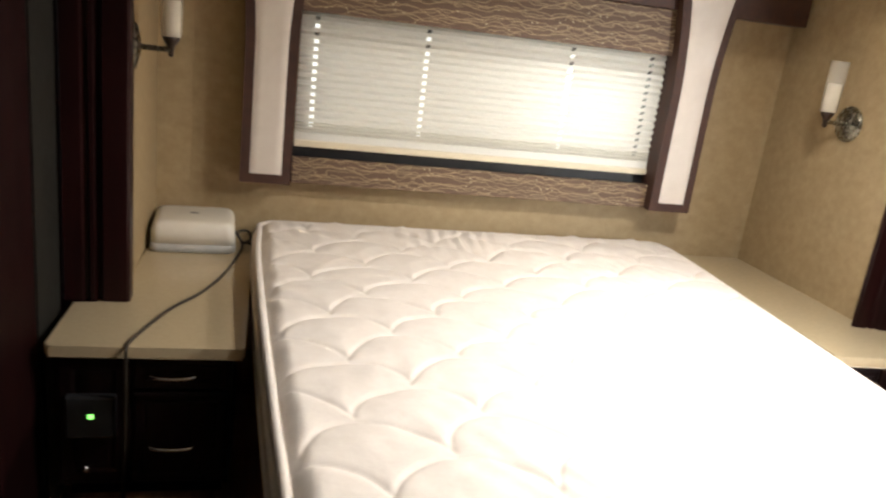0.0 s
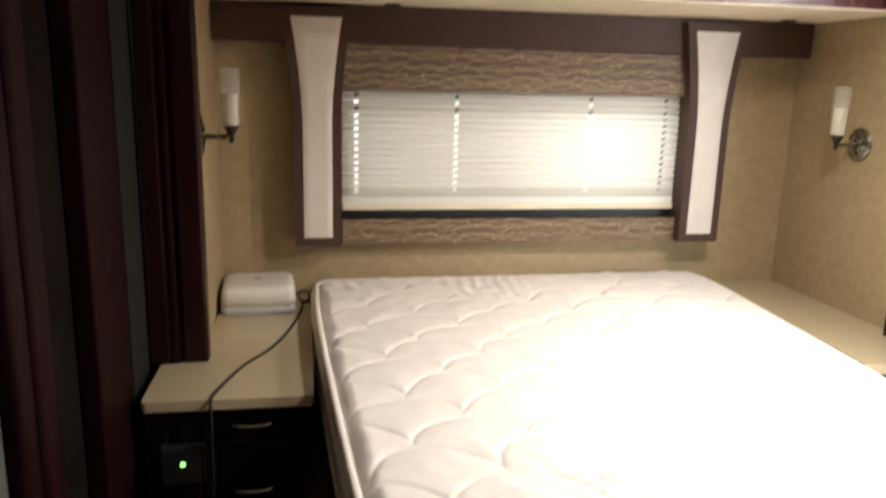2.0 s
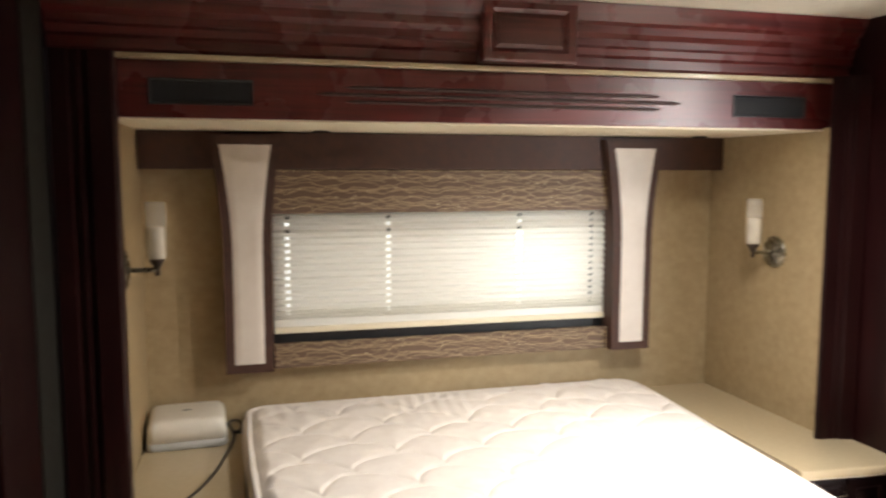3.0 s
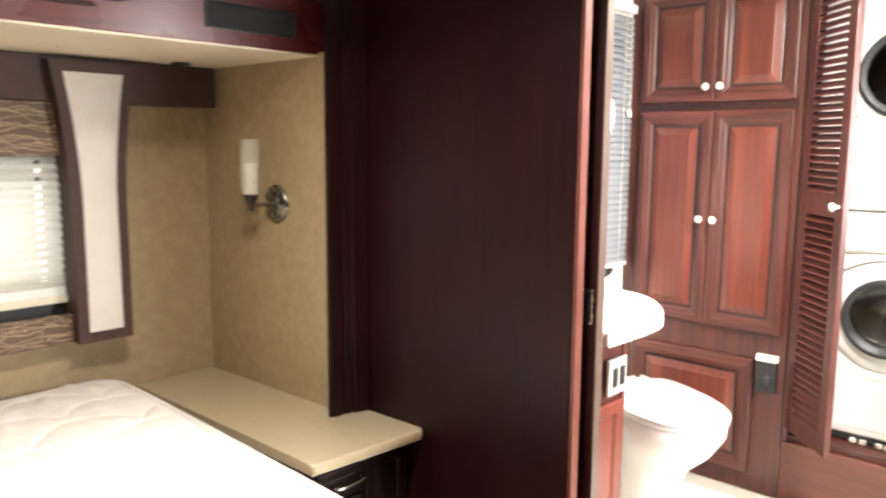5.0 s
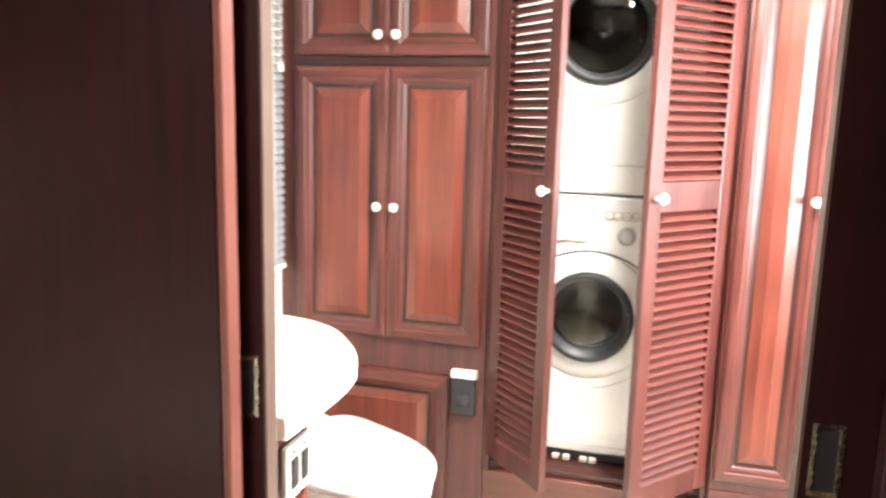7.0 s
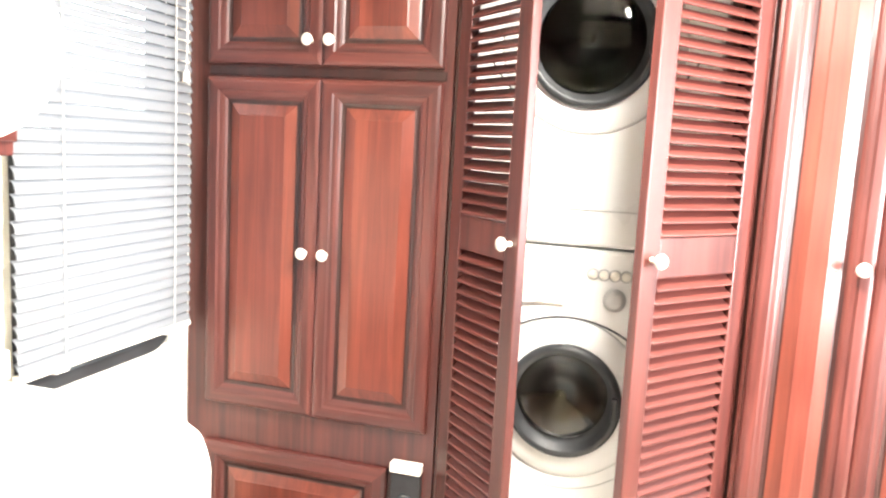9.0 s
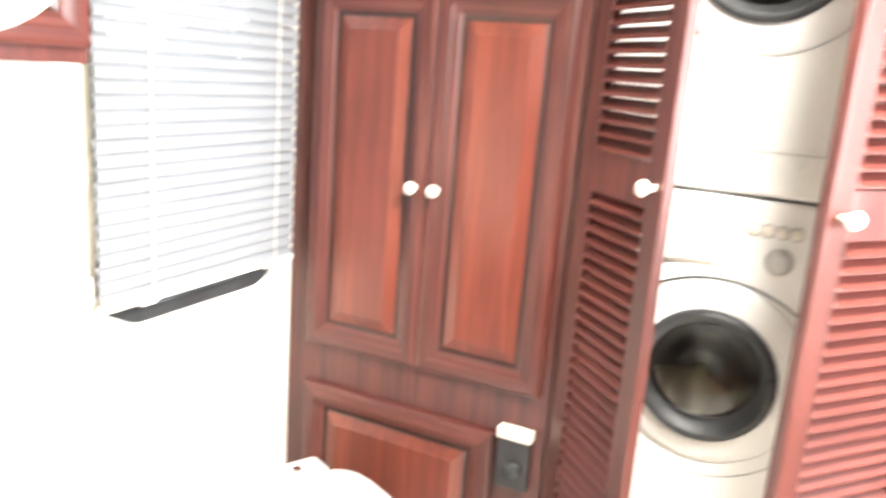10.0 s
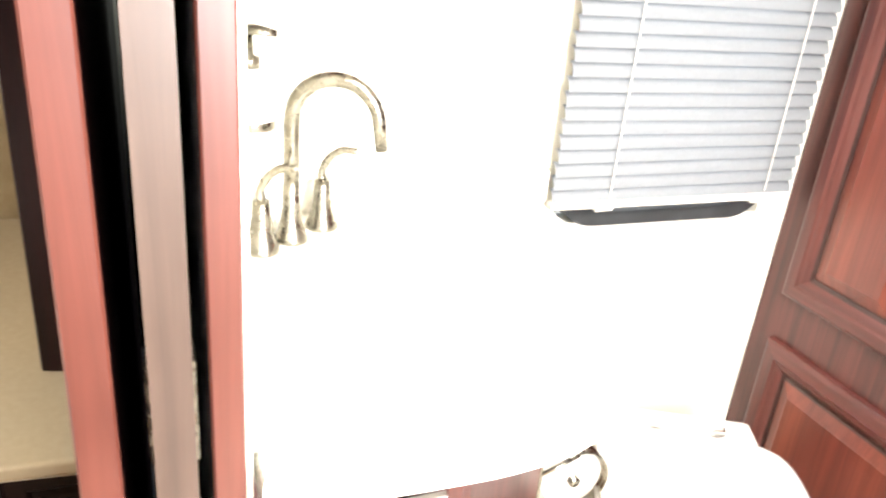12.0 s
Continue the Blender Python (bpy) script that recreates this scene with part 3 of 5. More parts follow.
def ceiling_lamp(x, y, r, label):
    lamp = thing("ceiling_lamp", (x, y, CEIL - 0.02), label, "ceiling lamp", "ceiling lamps")
    part("trim_ring", lathe([(r + 0.03, 0.02), (r + 0.03, 0.012), (r + 0.012, 0.002), (r, 0.0), (r, 0.012)], pose(x, y, CEIL - 0.02), 32), nickel, lamp, "nickel trim ring", True)
    part("lens", lathe([(r, 0.011), (r * 0.6, 0.007), (0, 0.005)], pose(x, y, CEIL - 0.02), 32), lamp_lens, lamp, "glowing frosted lens", True)


ceiling_lamp(1.42, 1.38, 0.11, "round frosted ceiling lamp lit over the bed")
ceiling_lamp(2.84, 0.62, 0.13, "round frosted ceiling lamp lit in the bathroom")

# ---------------------------------------------------------------- bedroom window
win = thing("window_bedroom", (0.93, BACK, WZ0), "wide black-framed bedroom window behind a pleated shade", "window", "", "structure")
b = box(WX0, WX1, BACK - 0.025, BACK + 0.05, WZ0, WZ0 + 0.062, 0.004)
box(WX0, WX1, BACK - 0.02, BACK + 0.05, WZ1 - 0.03, WZ1, 0.004, into=b)
box(WX0, WX0 + 0.03, BACK - 0.02, BACK + 0.05, WZ0 + 0.03, WZ1 - 0.03, 0.004, into=b)
box(WX1 - 0.03, WX1, BACK - 0.02, BACK + 0.05, WZ0 + 0.03, WZ1 - 0.03, 0.004, into=b)
part("window_frame", b, black_plastic, win)
for z in (1.262, 1.312):
    part("sash_rail", box(WX0 + 0.03, WX1 - 0.03, BACK - 0.012, BACK + 0.015, z - 0.009, z + 0.009, 0.003), black_plastic, win)
pane = part("pane", box(WX0 + 0.028, WX1 - 0.028, BACK + 0.02, BACK + 0.026, WZ0 + 0.028, WZ1 - 0.028), pane_glass, win)
pane.visible_shadow = False


def pleated_shade():
    """Zigzag cloth with cord holes, tighter pleats and a rail at the foot."""
    shade = thing("pleated_shade", (0.95, 2.92, 0.85), "cream pleated window shade pulled almost fully down", "shade")
    cords = (0.272, 0.680, 1.252, 1.588)
    x0, x1 = 0.215, 1.690
    xs = [x0]
    for c in cords:
        xs += [c - 0.0075, c + 0.0075]
    xs.append(x1)
    zs, z = [], 1.350
    while z > 0.945:
        zs.append(z)
        z -= 0.0135
    while z > 0.905:
        zs.append(z)
        z -= 0.006
    zs += [0.905, 0.876]
    rnd = random.Random(4)
    b = bmesh.new()
    rows = []
    for k, z in enumerate(zs):
        y = 2.905 + (0.010 if k % 2 else -0.006) + rnd.uniform(-0.0004, 0.0004)
        if k >= len(zs) - 2:
            y = 2.905
        rows.append([b.verts.new((x, y, z + rnd.uniform(-0.0003, 0.0003))) for x in xs])
    for k in range(len(rows) - 1):
        for i in range(len(xs) - 1):
            if i % 2 == 1 and k % 2 == 0 and k < len(rows) - 6:
                continue
            b.faces.new((rows[k][i], rows[k][i + 1], rows[k + 1][i + 1], rows[k + 1][i]))
    part("pleated_cloth", b, shade_cloth, shade)
    part("bottom_rail", box(x0, x1, 2.895, 2.917, 0.852, 0.877, 0.004, 2), cream_panel, shade, "cream bottom rail")
    part("head_rail", box(x0, x1, 2.893, 2.92, 1.352, 1.385, 0.003), cream_panel, shade)
    for c in cords:
        part("cord", tube([(c, 2.906, 0.866), (c, 2.906, 1.36)], 0.0009, 5), padded_white, shade)


pleated_shade()

# upholstered surround of the window
cornice = thing("window_valance", (0.95, 2.9, 1.51), "brown valance board with patterned fabric over the window", "valance")
part("board", box(SLIDE_L + 0.003, 2.200, 2.850, BACK - 0.002, 1.508, SOFFIT - 0.014, 0.004, 2), brown, cornice)
part("fabric_panel", box(0.20, 1.69, 2.862, 2.886, 1.335, 1.507, 0.004, 2), wave_fabric, cornice, "brown fabric with gold waves")
sill = thing("window_sill_panel", (0.95, 2.87, 0.72), "patterned brown fabric panel under the window", "panel")
part("fabric_panel", box(0.212, 1.672, 2.862, 2.890, 0.720, 0.818, 0.004, 2), wave_fabric, sill)
part("backing", box(0.212, 1.672, 2.892, BACK - 0.002, 0.718, 0.800, 0.002), brown, sill)
setting("trim_window_dark", box(0.212, 1.69, 2.9215, 2.9245, 0.802, 0.862), black_plastic, "black window track below the shade", "trim")


def curved_pilaster(cx):
    """A white padded panel in a brown rim, flaring towards its top."""
    p = thing("window_pilaster", (cx, 2.81, 0.725), "white padded pilaster in brown trim beside the window", "pilaster", "window pilasters")
    z0, z1 = 0.722, 1.635

    def half(z):
        u = max(0.0, (z - 1.20) / (z1 - 1.20))
        return 0.056 + 0.046 * u ** 1.7

    zs = [z0 + (z1 - z0) * i / 24 for i in range(25)]
    b = bmesh.new()
    ring = [(cx - half(z) - 0.034, z) for z in zs] + [(cx + half(z) + 0.034, z) for z in reversed(zs)]
    f = [b.verts.new((x, 2.812, z)) for x, z in ring]
    k = [b.verts.new((x, BACK - 0.003, z)) for x, z in ring]
    n = len(ring)
    for i in range(n):
        b.faces.new((f[i], f[(i + 1) % n], k[(i + 1) % n], k[i]))
    b.faces.new(f)
    b.faces.new(k[::-1])
    part("rim", b, brown, p, "brown leatherette rim")
    b = bmesh.new()
    zs2 = [z0 + 0.035 + (z1 - 0.035 - z0 - 0.035) * i / 24 for i in range(25)]
    rows = []
    for z in zs2:
        h = half(z)
        row = []
        for j in range(9):
            u = j / 4 - 1
            e = min(1.0, (1 - abs(u)) * 4) ** 0.5 * min(1.0, (z - zs2[0]) * 60, (zs2[-1] - z) * 60)
            row.append(b.verts.new((cx + u * h, 2.809 - 0.006 * e, z)))
        rows.append(row)
    for r, s in zip(rows, rows[1:]):
        for j in range(8):
            b.faces.new((r[j], r[j + 1], s[j + 1], s[j]))
    part("padded_panel", b, padded_white, p, "white padded vinyl", True)


curved_pilaster(0.118)
curved_pilaster(1.742)


def sconce(x, y, z, nx, label):
    """Round plate on the side wall, short arm, glass cup with a candle sleeve."""
    s = thing("wall_sconce", (x, y, z), label, "wall lamp", "wall sconces")
    part("wall_plate", lathe([(0, -0.001), (0.065, -0.001), (0.067, 0.004), (0.061, 0.012), (0.047, 0.017), (0.02, 0.020), (0, 0.021)], facing((nx, 0, 0), (x, y, z)), 32), nickel, s, "brushed round wall plate", True)
    cx = x + nx * 0.105
    part("arm", box(min(x + nx * 0.015, cx), max(x + nx * 0.015, cx), y - 0.008, y + 0.008, z - 0.008, z + 0.008, 0.003, 2), nickel, s)
    part("finial", lathe([(0, -0.022), (0.007, -0.018), (0.009, -0.008), (0.007, 0.0)], pose(cx, y, z), 16), dark_bronze, s, "dark bronze finial", True)
    part("cup", lathe([(0.009, 0.0), (0.012, 0.010), (0.022, 0.026), (0.026, 0.036), (0.0, 0.037)], pose(cx, y, z), 20), dark_bronze, s, "dark bronze cup", True)
    part("candle_sleeve", lathe([(0.024, 0.037), (0.024, 0.135), (0.020, 0.138), (0, 0.138)], pose(cx, y, z), 20), candle_glass, s, "white candle sleeve", True)
    part("glass_cylinder", lathe([(0.030, 0.036), (0.032, 0.10), (0.033, 0.218), (0.0305, 0.218), (0.0295, 0.10), (0.028, 0.038)], pose(cx, y, z), 24, None, False), clear_glass, s, "clear glass cylinder", True)
    for dz in (-0.028, 0.026):
        part("screw", lathe([(0.005, 0), (0.004, 0.004), (0, 0.005)], facing((nx, 0, 0), (x + nx * 0.014, y - 0.02, z + dz)), 10), dark_bronze, s)


sconce(SLIDE_R, 2.492, 1.175, -1, "brushed nickel wall sconce with glass cylinder and candle")
sconce(SLIDE_L, 2.42, 1.185, 1, "brushed nickel wall sconce with glass cylinder and candle")


# ---------------------------------------------------------------- nightstands
def handle_bar(parent, x, y, z, w):
    pts = smooth_path([(x - w / 2, y, z + 0.004), (x - w / 2, y - 0.022, z), (x, y - 0.027, z - 0.003), (x + w / 2, y - 0.022, z), (x + w / 2, y, z + 0.004)], 5)
    part("handle", tube(pts, 0.0048, 8), chrome, parent, "chrome bow handle", True)


def nightstand(x0, x1, flip, rise=0.0):
    n = thing("nightstand", ((x0 + x1) / 2, 2.0, 0.0), "dark cherry nightstand with drawers beside the mattress", "nightstand", "nightstands")
    # body and fronts carry their shadow in the wood colour
    part("body", box(x0, x1, 1.95, 2.24, 0.06, 0.452 + rise), shaded_cherry, n)
    part("toe_kick", box(x0 + 0.02, x1 - 0.02, 2.0, 2.2, 0.0, 0.06), recess_shade, n)
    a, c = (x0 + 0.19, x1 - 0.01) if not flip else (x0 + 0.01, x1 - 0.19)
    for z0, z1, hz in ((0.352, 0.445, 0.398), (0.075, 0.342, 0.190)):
        d = part("drawer", stepped(facing((0, -1, 0), (a, 1.951, z0)), c - a, z1 - z0, [(0, 0), (0, 0.014), (0.006, 0.018), (0.02, 0.018), (0.026, 0.014), (0.032, 0.016)]), shaded_cherry, n)
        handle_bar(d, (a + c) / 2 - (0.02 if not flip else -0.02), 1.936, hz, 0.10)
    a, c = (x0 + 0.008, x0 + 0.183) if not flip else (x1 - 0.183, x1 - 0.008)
    part("door", stepped(facing((0, -1, 0), (a, 1.951, 0.075)), c - a, 0.37, [(0, 0), (0, 0.014), (0.006, 0.018), (0.035, 0.018), (0.042, 0.012), (0.055, 0.015)]), shaded_cherry, n)
    return n


def counter_slab(x0, x1, cut, slant=0.0, rise=0.0):
    """A cream top with rounded front corners."""
    r = 0.014
    pts = []
    for cx, cy, a0 in ((x0 + r, 1.90 + r, 180), (x1 - r, 1.90 - slant + r, 270)):
        for k in range(7):
            a = radians(a0 + 15 * k)
            pts.append((cx + r * math.cos(a), cy + r * math.sin(a)))
    pts += [(x1, 2.196), (cut[1], 2.196), (cut[1], BACK - 0.003), (cut[0], BACK - 0.003), (cut[0], 2.196), (x0, 2.196)]
    out = []
    for p in pts:
        if not out or (Vector(p) - Vector(out[-1])).length > 1e-4:
            out.append(p)
    t = thing("counter_top", ((x0 + x1) / 2, 2.2, 0.453 + rise), "cream laminate counter top over the nightstand", "counter top", "nightstand tops")
    part("slab", prism(out, 0.458 + rise, 0.488 + rise, 0.008, 3), cream_laminate, t)
    part("edge_band", prism([(x0 + 0.006, 1.908), (x1 - 0.006, 1.908 - slant), (x1 - 0.006, 2.15), (x0 + 0.006, 2.15)], 0.4525 + rise, 0.4575 + rise), cream_panel, t, "thin cream under-edge")
    return t


night_l = nightstand(-0.375, 0.060, False)
counter_slab(-0.388, 0.090, (SLIDE_L + 0.003, 0.090))
nightstand(1.925, 2.295, True, 0.017)
counter_slab(1.890, EAST - 0.004, (1.890, SLIDE_R - 0.003), 0.030, 0.017)
part("side_panel", box(-0.394, -0.3755, 1.945, 2.145, 0.0, 0.451, 0.002), shaded_grey, night_l, "grey side panel, colour darkened for shade")
meter = thing("power_indicator", (-0.285, 1.93, 0.27), "small black device with a green light on the nightstand front", "device")
part("case", box(-0.345, -0.225, 1.905, 1.932, 0.225, 0.345, 0.006, 2), black_plastic, meter)
part("green_light", box(-0.290, -0.276, 1.9025, 1.906, 0.284, 0.296, 0.001), green_led, meter, "lit green indicator")
part("latch", lathe([(0.010, 0), (0.010, 0.012), (0.006, 0.02), (0, 0.021)], facing((0, -1, 0), (-0.300, 1.936, 0.125)), 12), chrome, night_l, "small chrome latch", True)


def white_box():
    """An ivory moulded case with a grey base and a slot on its lid."""
    d = thing("white_case", (-0.11, 2.86, 0.489), "ivory plastic case with grey base on the cream counter", "case")
    m = pose(-0.118, 2.80, 0.489, 0, 0, 3)

    def rounded(w, dp, r, z):
        out = []
        for cx, cy, a0 in ((w - r, dp - r, 0), (-w + r, dp - r, 90), (-w + r, -dp + r, 180), (w - r, -dp + r, 270)):
            for k in range(7):
                a = radians(a0 + 15 * k)
                out.append(m @ Vector((cx + r * math.cos(a), cy + r * math.sin(a), z)))
        return out

    def stack(rows):
        b = bmesh.new()
        vs = [[b.verts.new(p) for p in r] for r in rows]
        n = len(vs[0])
        for p, q in zip(vs, vs[1:]):
            for i in range(n):
                b.faces.new((p[i], p[(i + 1) % n], q[(i + 1) % n], q[i]))
        b.faces.new(vs[-1])
        b.faces.new(vs[0][::-1])
        return b

    part("base", stack([rounded(0.138, 0.125, 0.03, 0.0), rounded(0.142, 0.129, 0.03, 0.004), rounded(0.142, 0.129, 0.03, 0.030)]), grey_plastic, d, "pale grey base", True)
    part("cover", stack([rounded(0.1405, 0.1275, 0.03, 0.0305), rounded(0.139, 0.126, 0.03, 0.075), rounded(0.134, 0.121, 0.03, 0.094), rounded(0.124, 0.111, 0.03, 0.104), rounded(0.108, 0.095, 0.03, 0.108)]), white_plastic, d, "", True)
    part("slot", box(-0.135, -0.105, 2.80, 2.81, 0.5965, 0.5985, 0.001), black_plastic, d, "small dark slot")
    part("port", box(0.019, 0.026, 2.755, 2.765, 0.535, 0.548), black_plastic, d)


white_box()
cable = thing("charging_cable", (-0.07, 1.9, 0.49), "thin black cable lying across the cream counter", "cable")
part("lead", tube(smooth_path([(0.024, 2.795, 0.541), (0.05, 2.77, 0.50), (0.040, 2.66, 0.493), (0.000, 2.45, 0.492), (-0.055, 2.28, 0.492), (-0.120, 2.16, 0.492), (-0.165, 2.03, 0.492), (-0.192, 1.93, 0.492), (-0.196, 1.895, 0.488), (-0.197, 1.888, 0.46), (-0.199, 1.90, 0.30), (-0.205, 1.90, 0.03)], 8), 0.0045, 7), cord_black, cable, "", True)
part("coil", tube(smooth_path([(0.05, 2.77, 0.50), (0.078, 2.80, 0.512), (0.066, 2.84, 0.530), (0.035, 2.83, 0.528), (0.045, 2.79, 0.508), (0.082, 2.78, 0.500), (0.085, 2.83, 0.494)], 8), 0.0045, 7), cord_black, cable, "", True)


# ---------------------------------------------------------------- bed
def round_rect(x0, x1, y0, y1, r, n=8):
    out = []
    for cx, cy, a0 in ((x1 - r, y1 - r, 0), (x0 + r, y1 - r, 90), (x0 + r, y0 + r, 180), (x1 - r, y0 + r, 270)):
        for k in range(n + 1):
            a = radians(a0 + 90 * k / n)
            out.append((cx + r * math.cos(a), cy + r * math.sin(a)))
    return out


MX0, MX1, MY0, MY1, MTOP = 0.130, 1.785, 0.93, 2.90, 0.592


def settle(x, y):
    """The soft sides: the near long side draws in towards the foot, the far one spreads there."""
    u = (x - MX0) / (MX1 - MX0)
    near = -0.022 + 0.078 * min(1.0, max(0.0, (2.55 - y) / 1.45)) ** 1.3
    far = -0.045 * min(1.0, max(0.0, (2.6 - y) / 1.1)) + 0.13 * min(1.0, max(0.0, (1.40 - y) / 0.45)) ** 1.5
    return x + near * (1 - u) + far * u


def mattress():
    bed = thing("mattress", ((MX0 + MX1) / 2, (MY0 + MY1) / 2, 0.33), "bare cream quilted mattress with corded edges", "mattress")
    # quilted top: overlapping scallops pressed into a padded sheet
    nx, ny = 290, 345
    X, Y = np.meshgrid(np.linspace(MX0, MX1, nx), np.linspace(MY0, MY1, ny))
    r = 0.09
    hx, hy, cx, cy = (MX1 - MX0) / 2, (MY1 - MY0) / 2, (MX0 + MX1) / 2, (MY0 + MY1) / 2
    qx, qy = np.abs(X - cx) - (hx - r), np.abs(Y - cy) - (hy - r)
    corner = (qx > 0) & (qy > 0)
    d = np.where(corner, np.hypot(np.maximum(qx, 0), np.maximum(qy, 0)), 1e-9)
    k = np.where(corner & (d > r), r / d, 1.0)
    X = np.where(corner, cx + np.sign(X - cx) * (hx - r + np.maximum(qx, 0) * k), X)
    Y = np.where(corner, cy + np.sign(Y - cy) * (hy - r + np.maximum(qy, 0) * k), Y)
    qx, qy = np.abs(X - cx) - (hx - r), np.abs(Y - cy) - (hy - r)
    inside = r - (np.hypot(np.maximum(qx, 0), np.maximum(qy, 0)) + np.minimum(np.maximum(qx, qy), 0))
    w, h, R = 0.30, 0.14, 0.180
    ux, uy = X + 0.016 * np.sin(9 * Y + 1) + 0.01 * np.sin(17 * Y + 5 * X), Y + 0.016 * np.sin(8 * X) + 0.01 * np.sin(13 * X + 6 * Y)
    puff = np.full_like(X, 9.0)
    done = np.zeros(X.shape, bool)
    rows = np.floor((uy - MY0) / h).astype(int)
    for step in range(-3, 3):
        row = rows + step
        off = np.where(row % 2 == 0, 0.0, w / 2)
        c0 = np.round((ux - off) / w) * w + off
        c1 = MY0 + row * h
        dist = np.hypot((ux - c0) * 1.12, uy - c1)
        hit = (dist < R) & ~done
        puff = np.where(done, puff, np.minimum(puff, np.abs(R - dist)))
        done |= hit
    lift = 0.0066 * (1 - np.exp(-puff / 0.0065)) + 0.0045 * np.minimum(puff / 0.075, 1)
    lift *= np.clip(inside / 0.05, 0, 1)
    wrinkle = (0.0010 + 0.0014 * np.clip((Y - 2.35) / 0.3, 0, 1)) * np.sin(62 * X + 4 * np.sin(9 * Y)) * np.sin(21 * Y + 2 * np.sin(11 * X)) + 0.0012 * np.sin(34 * X + 5 * np.sin(7 * Y) + 3) * np.sin(9 * Y + 2.5 * np.sin(6 * X))
    head = np.clip((Y - 2.42) / 0.35, 0, 1)
    gather = np.clip(np.sin(5.1 * X + 0.8) * np.sin(3.3 * X + 2.0) + 0.35, 0, 1)
    wrinkle = wrinkle + 0.0026 * head * gather * np.sin(105 * X + 14 * np.sin(2.6 * Y + 1.3 * X) + 5 * np.sin(7 * X))
    wrinkle = wrinkle + 0.0022 * np.clip(np.sin(4.3 * X + 2.1 * Y) * np.sin(5.2 * Y - 1.1 * X), 0, 1) * np.sin(70 * X + 46 * Y + 4 * np.sin(9 * X))
    droop = 0.030 * (1 - np.clip(inside / 0.055, 0, 1)) ** 2.2
    Z = MTOP - 0.022 + lift + wrinkle - droop + 0.006 * np.sin(2.2 * X + 0.4) * np.sin(1.9 * Y)
    U = (X - MX0) / (MX1 - MX0)
    X = X + (-0.022 + 0.078 * np.clip((2.55 - Y) / 1.45, 0, 1) ** 1.3) * (1 - U) + (-0.045 * np.clip((2.6 - Y) / 1.1, 0, 1) + 0.13 * np.clip((1.40 - Y) / 0.45, 0, 1) ** 1.5) * U
    verts = np.stack([X, Y, Z], -1).reshape(-1, 3) - np.array(ORIGIN[bed])
    i = (np.arange(ny - 1)[:, None] * nx + np.arange(nx - 1)[None]).reshape(-1)
    faces = np.stack([i, i + 1, i + 1 + nx, i + nx], -1)
    me = bpy.data.meshes.new("quilted_top")
    me.from_pydata(verts.tolist(), [], faces.tolist())
    me.polygons.foreach_set("use_smooth", [True] * len(me.polygons))
    me.materials.append(mattress_cloth)
    top = new("quilted_top", me)
    top.parent = bed
    # side wall and corded edges
    b = bmesh.new()
    rows = []
    for z, o in ((0.552, -0.004), (0.536, 0.006), (0.50, 0.010), (0.44, 0.012), (0.38, 0.008), (0.345, -0.002), (0.335, -0.03)):
        loop = round_rect(MX0 - o, MX1 + o, MY0 - o, MY1 + o, r)
        loop = [tuple(Vector(p).lerp(Vector(q), k / 10)) for p, q in zip(loop, loop[1:] + loop[:1]) for k in range(10 if (Vector(p) - Vector(q)).length > 0.3 else 1)]
        rows.append([b.verts.new((settle(x, y), y, z)) for x, y in loop])
    for p, q in zip(rows, rows[1:]):
        for j in range(len(p)):
            b.faces.new((p[j], p[(j + 1) % len(p)], q[(j + 1) % len(p)], q[j]))
    b.faces.new(rows[-1])
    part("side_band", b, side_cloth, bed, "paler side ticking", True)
    for z, o, rr in ((0.552, 0.002, 0.0115), (0.523, 0.012, 0.0115), (0.358, 0.006, 0.008)):
        loop = [(x, y, z + 0.003 * math.sin(7 * x + 5 * y)) for x, y in round_rect(MX0 - o, MX1 + o, MY0 - o, MY1 + o, r)]
        dense = []
        for p, q in zip(loop, loop[1:] + loop[:1]):
            n = max(1, int((Vector(p) - Vector(q)).length / 0.12))
            dense += [tuple(Vector(p).lerp(Vector(q), s / n)) for s in range(n)]
        dense = [(settle(x, y), y, z) for x, y, z in dense]
        part("corded_edge", tube(dense, rr, 7, True), mattress_cloth, bed, "raised corded edge", True)
    base = thing("bed_platform", ((MX0 + MX1) / 2, (MY0 + MY1) / 2, 0.0), "dark cherry bed platform under the mattress", "bed base")
    part("box", box(MX0 + 0.03, MX1 - 0.03, MY0 + 0.05, BACK - 0.003, 0.0, 0.333, 0.004), dim_cherry_v, base)


mattress()

# ---------------------------------------------------------------- bathroom cabinets
EW = (-1, 0, 0)


def on_east(y_left, z, x=BATH_E):
    """A frame on the end wall: its x runs towards smaller y."""
    return facing(EW, (x, y_left, z))


cab = thing("linen_cabinet", (3.8, 1.6, 0.0), "tall cherry linen cabinet with raised-panel doors and ivory knobs", "cabinet")
b = box(BATH_E, 3.95, 1.245, BATH_N - 0.003, 0.0, CEIL - 0.002, 0.002)
part("body", b, cherry_v, cab)
for z0, z1, kz in ((0.655, 1.522, 1.088), (1.556, 2.0, 1.615)):
    for y1, y0, side in ((1.898, 1.5805, 1), (1.5795, 1.268, -1)):
        d = panel_door("door", on_east(y1, z0), y1 - y0, z1 - z0, cab)
        ky = y0 + 0.028 if side > 0 else y1 - 0.028
        knob(d, facing(EW, (BATH_E - 0.02, ky, kz)))
panel_door("lower_panel", on_east(1.898, 0.07), 1.898 - 1.365, 0.475, cab, cherry_v, cherry_panel, 0.06)
part("rail", box(BATH_E - 0.004, BATH_E + 0.001, 1.262, 1.90, 1.528, 1.550, 0.001), glaze, cab, "dark rail between the doors")

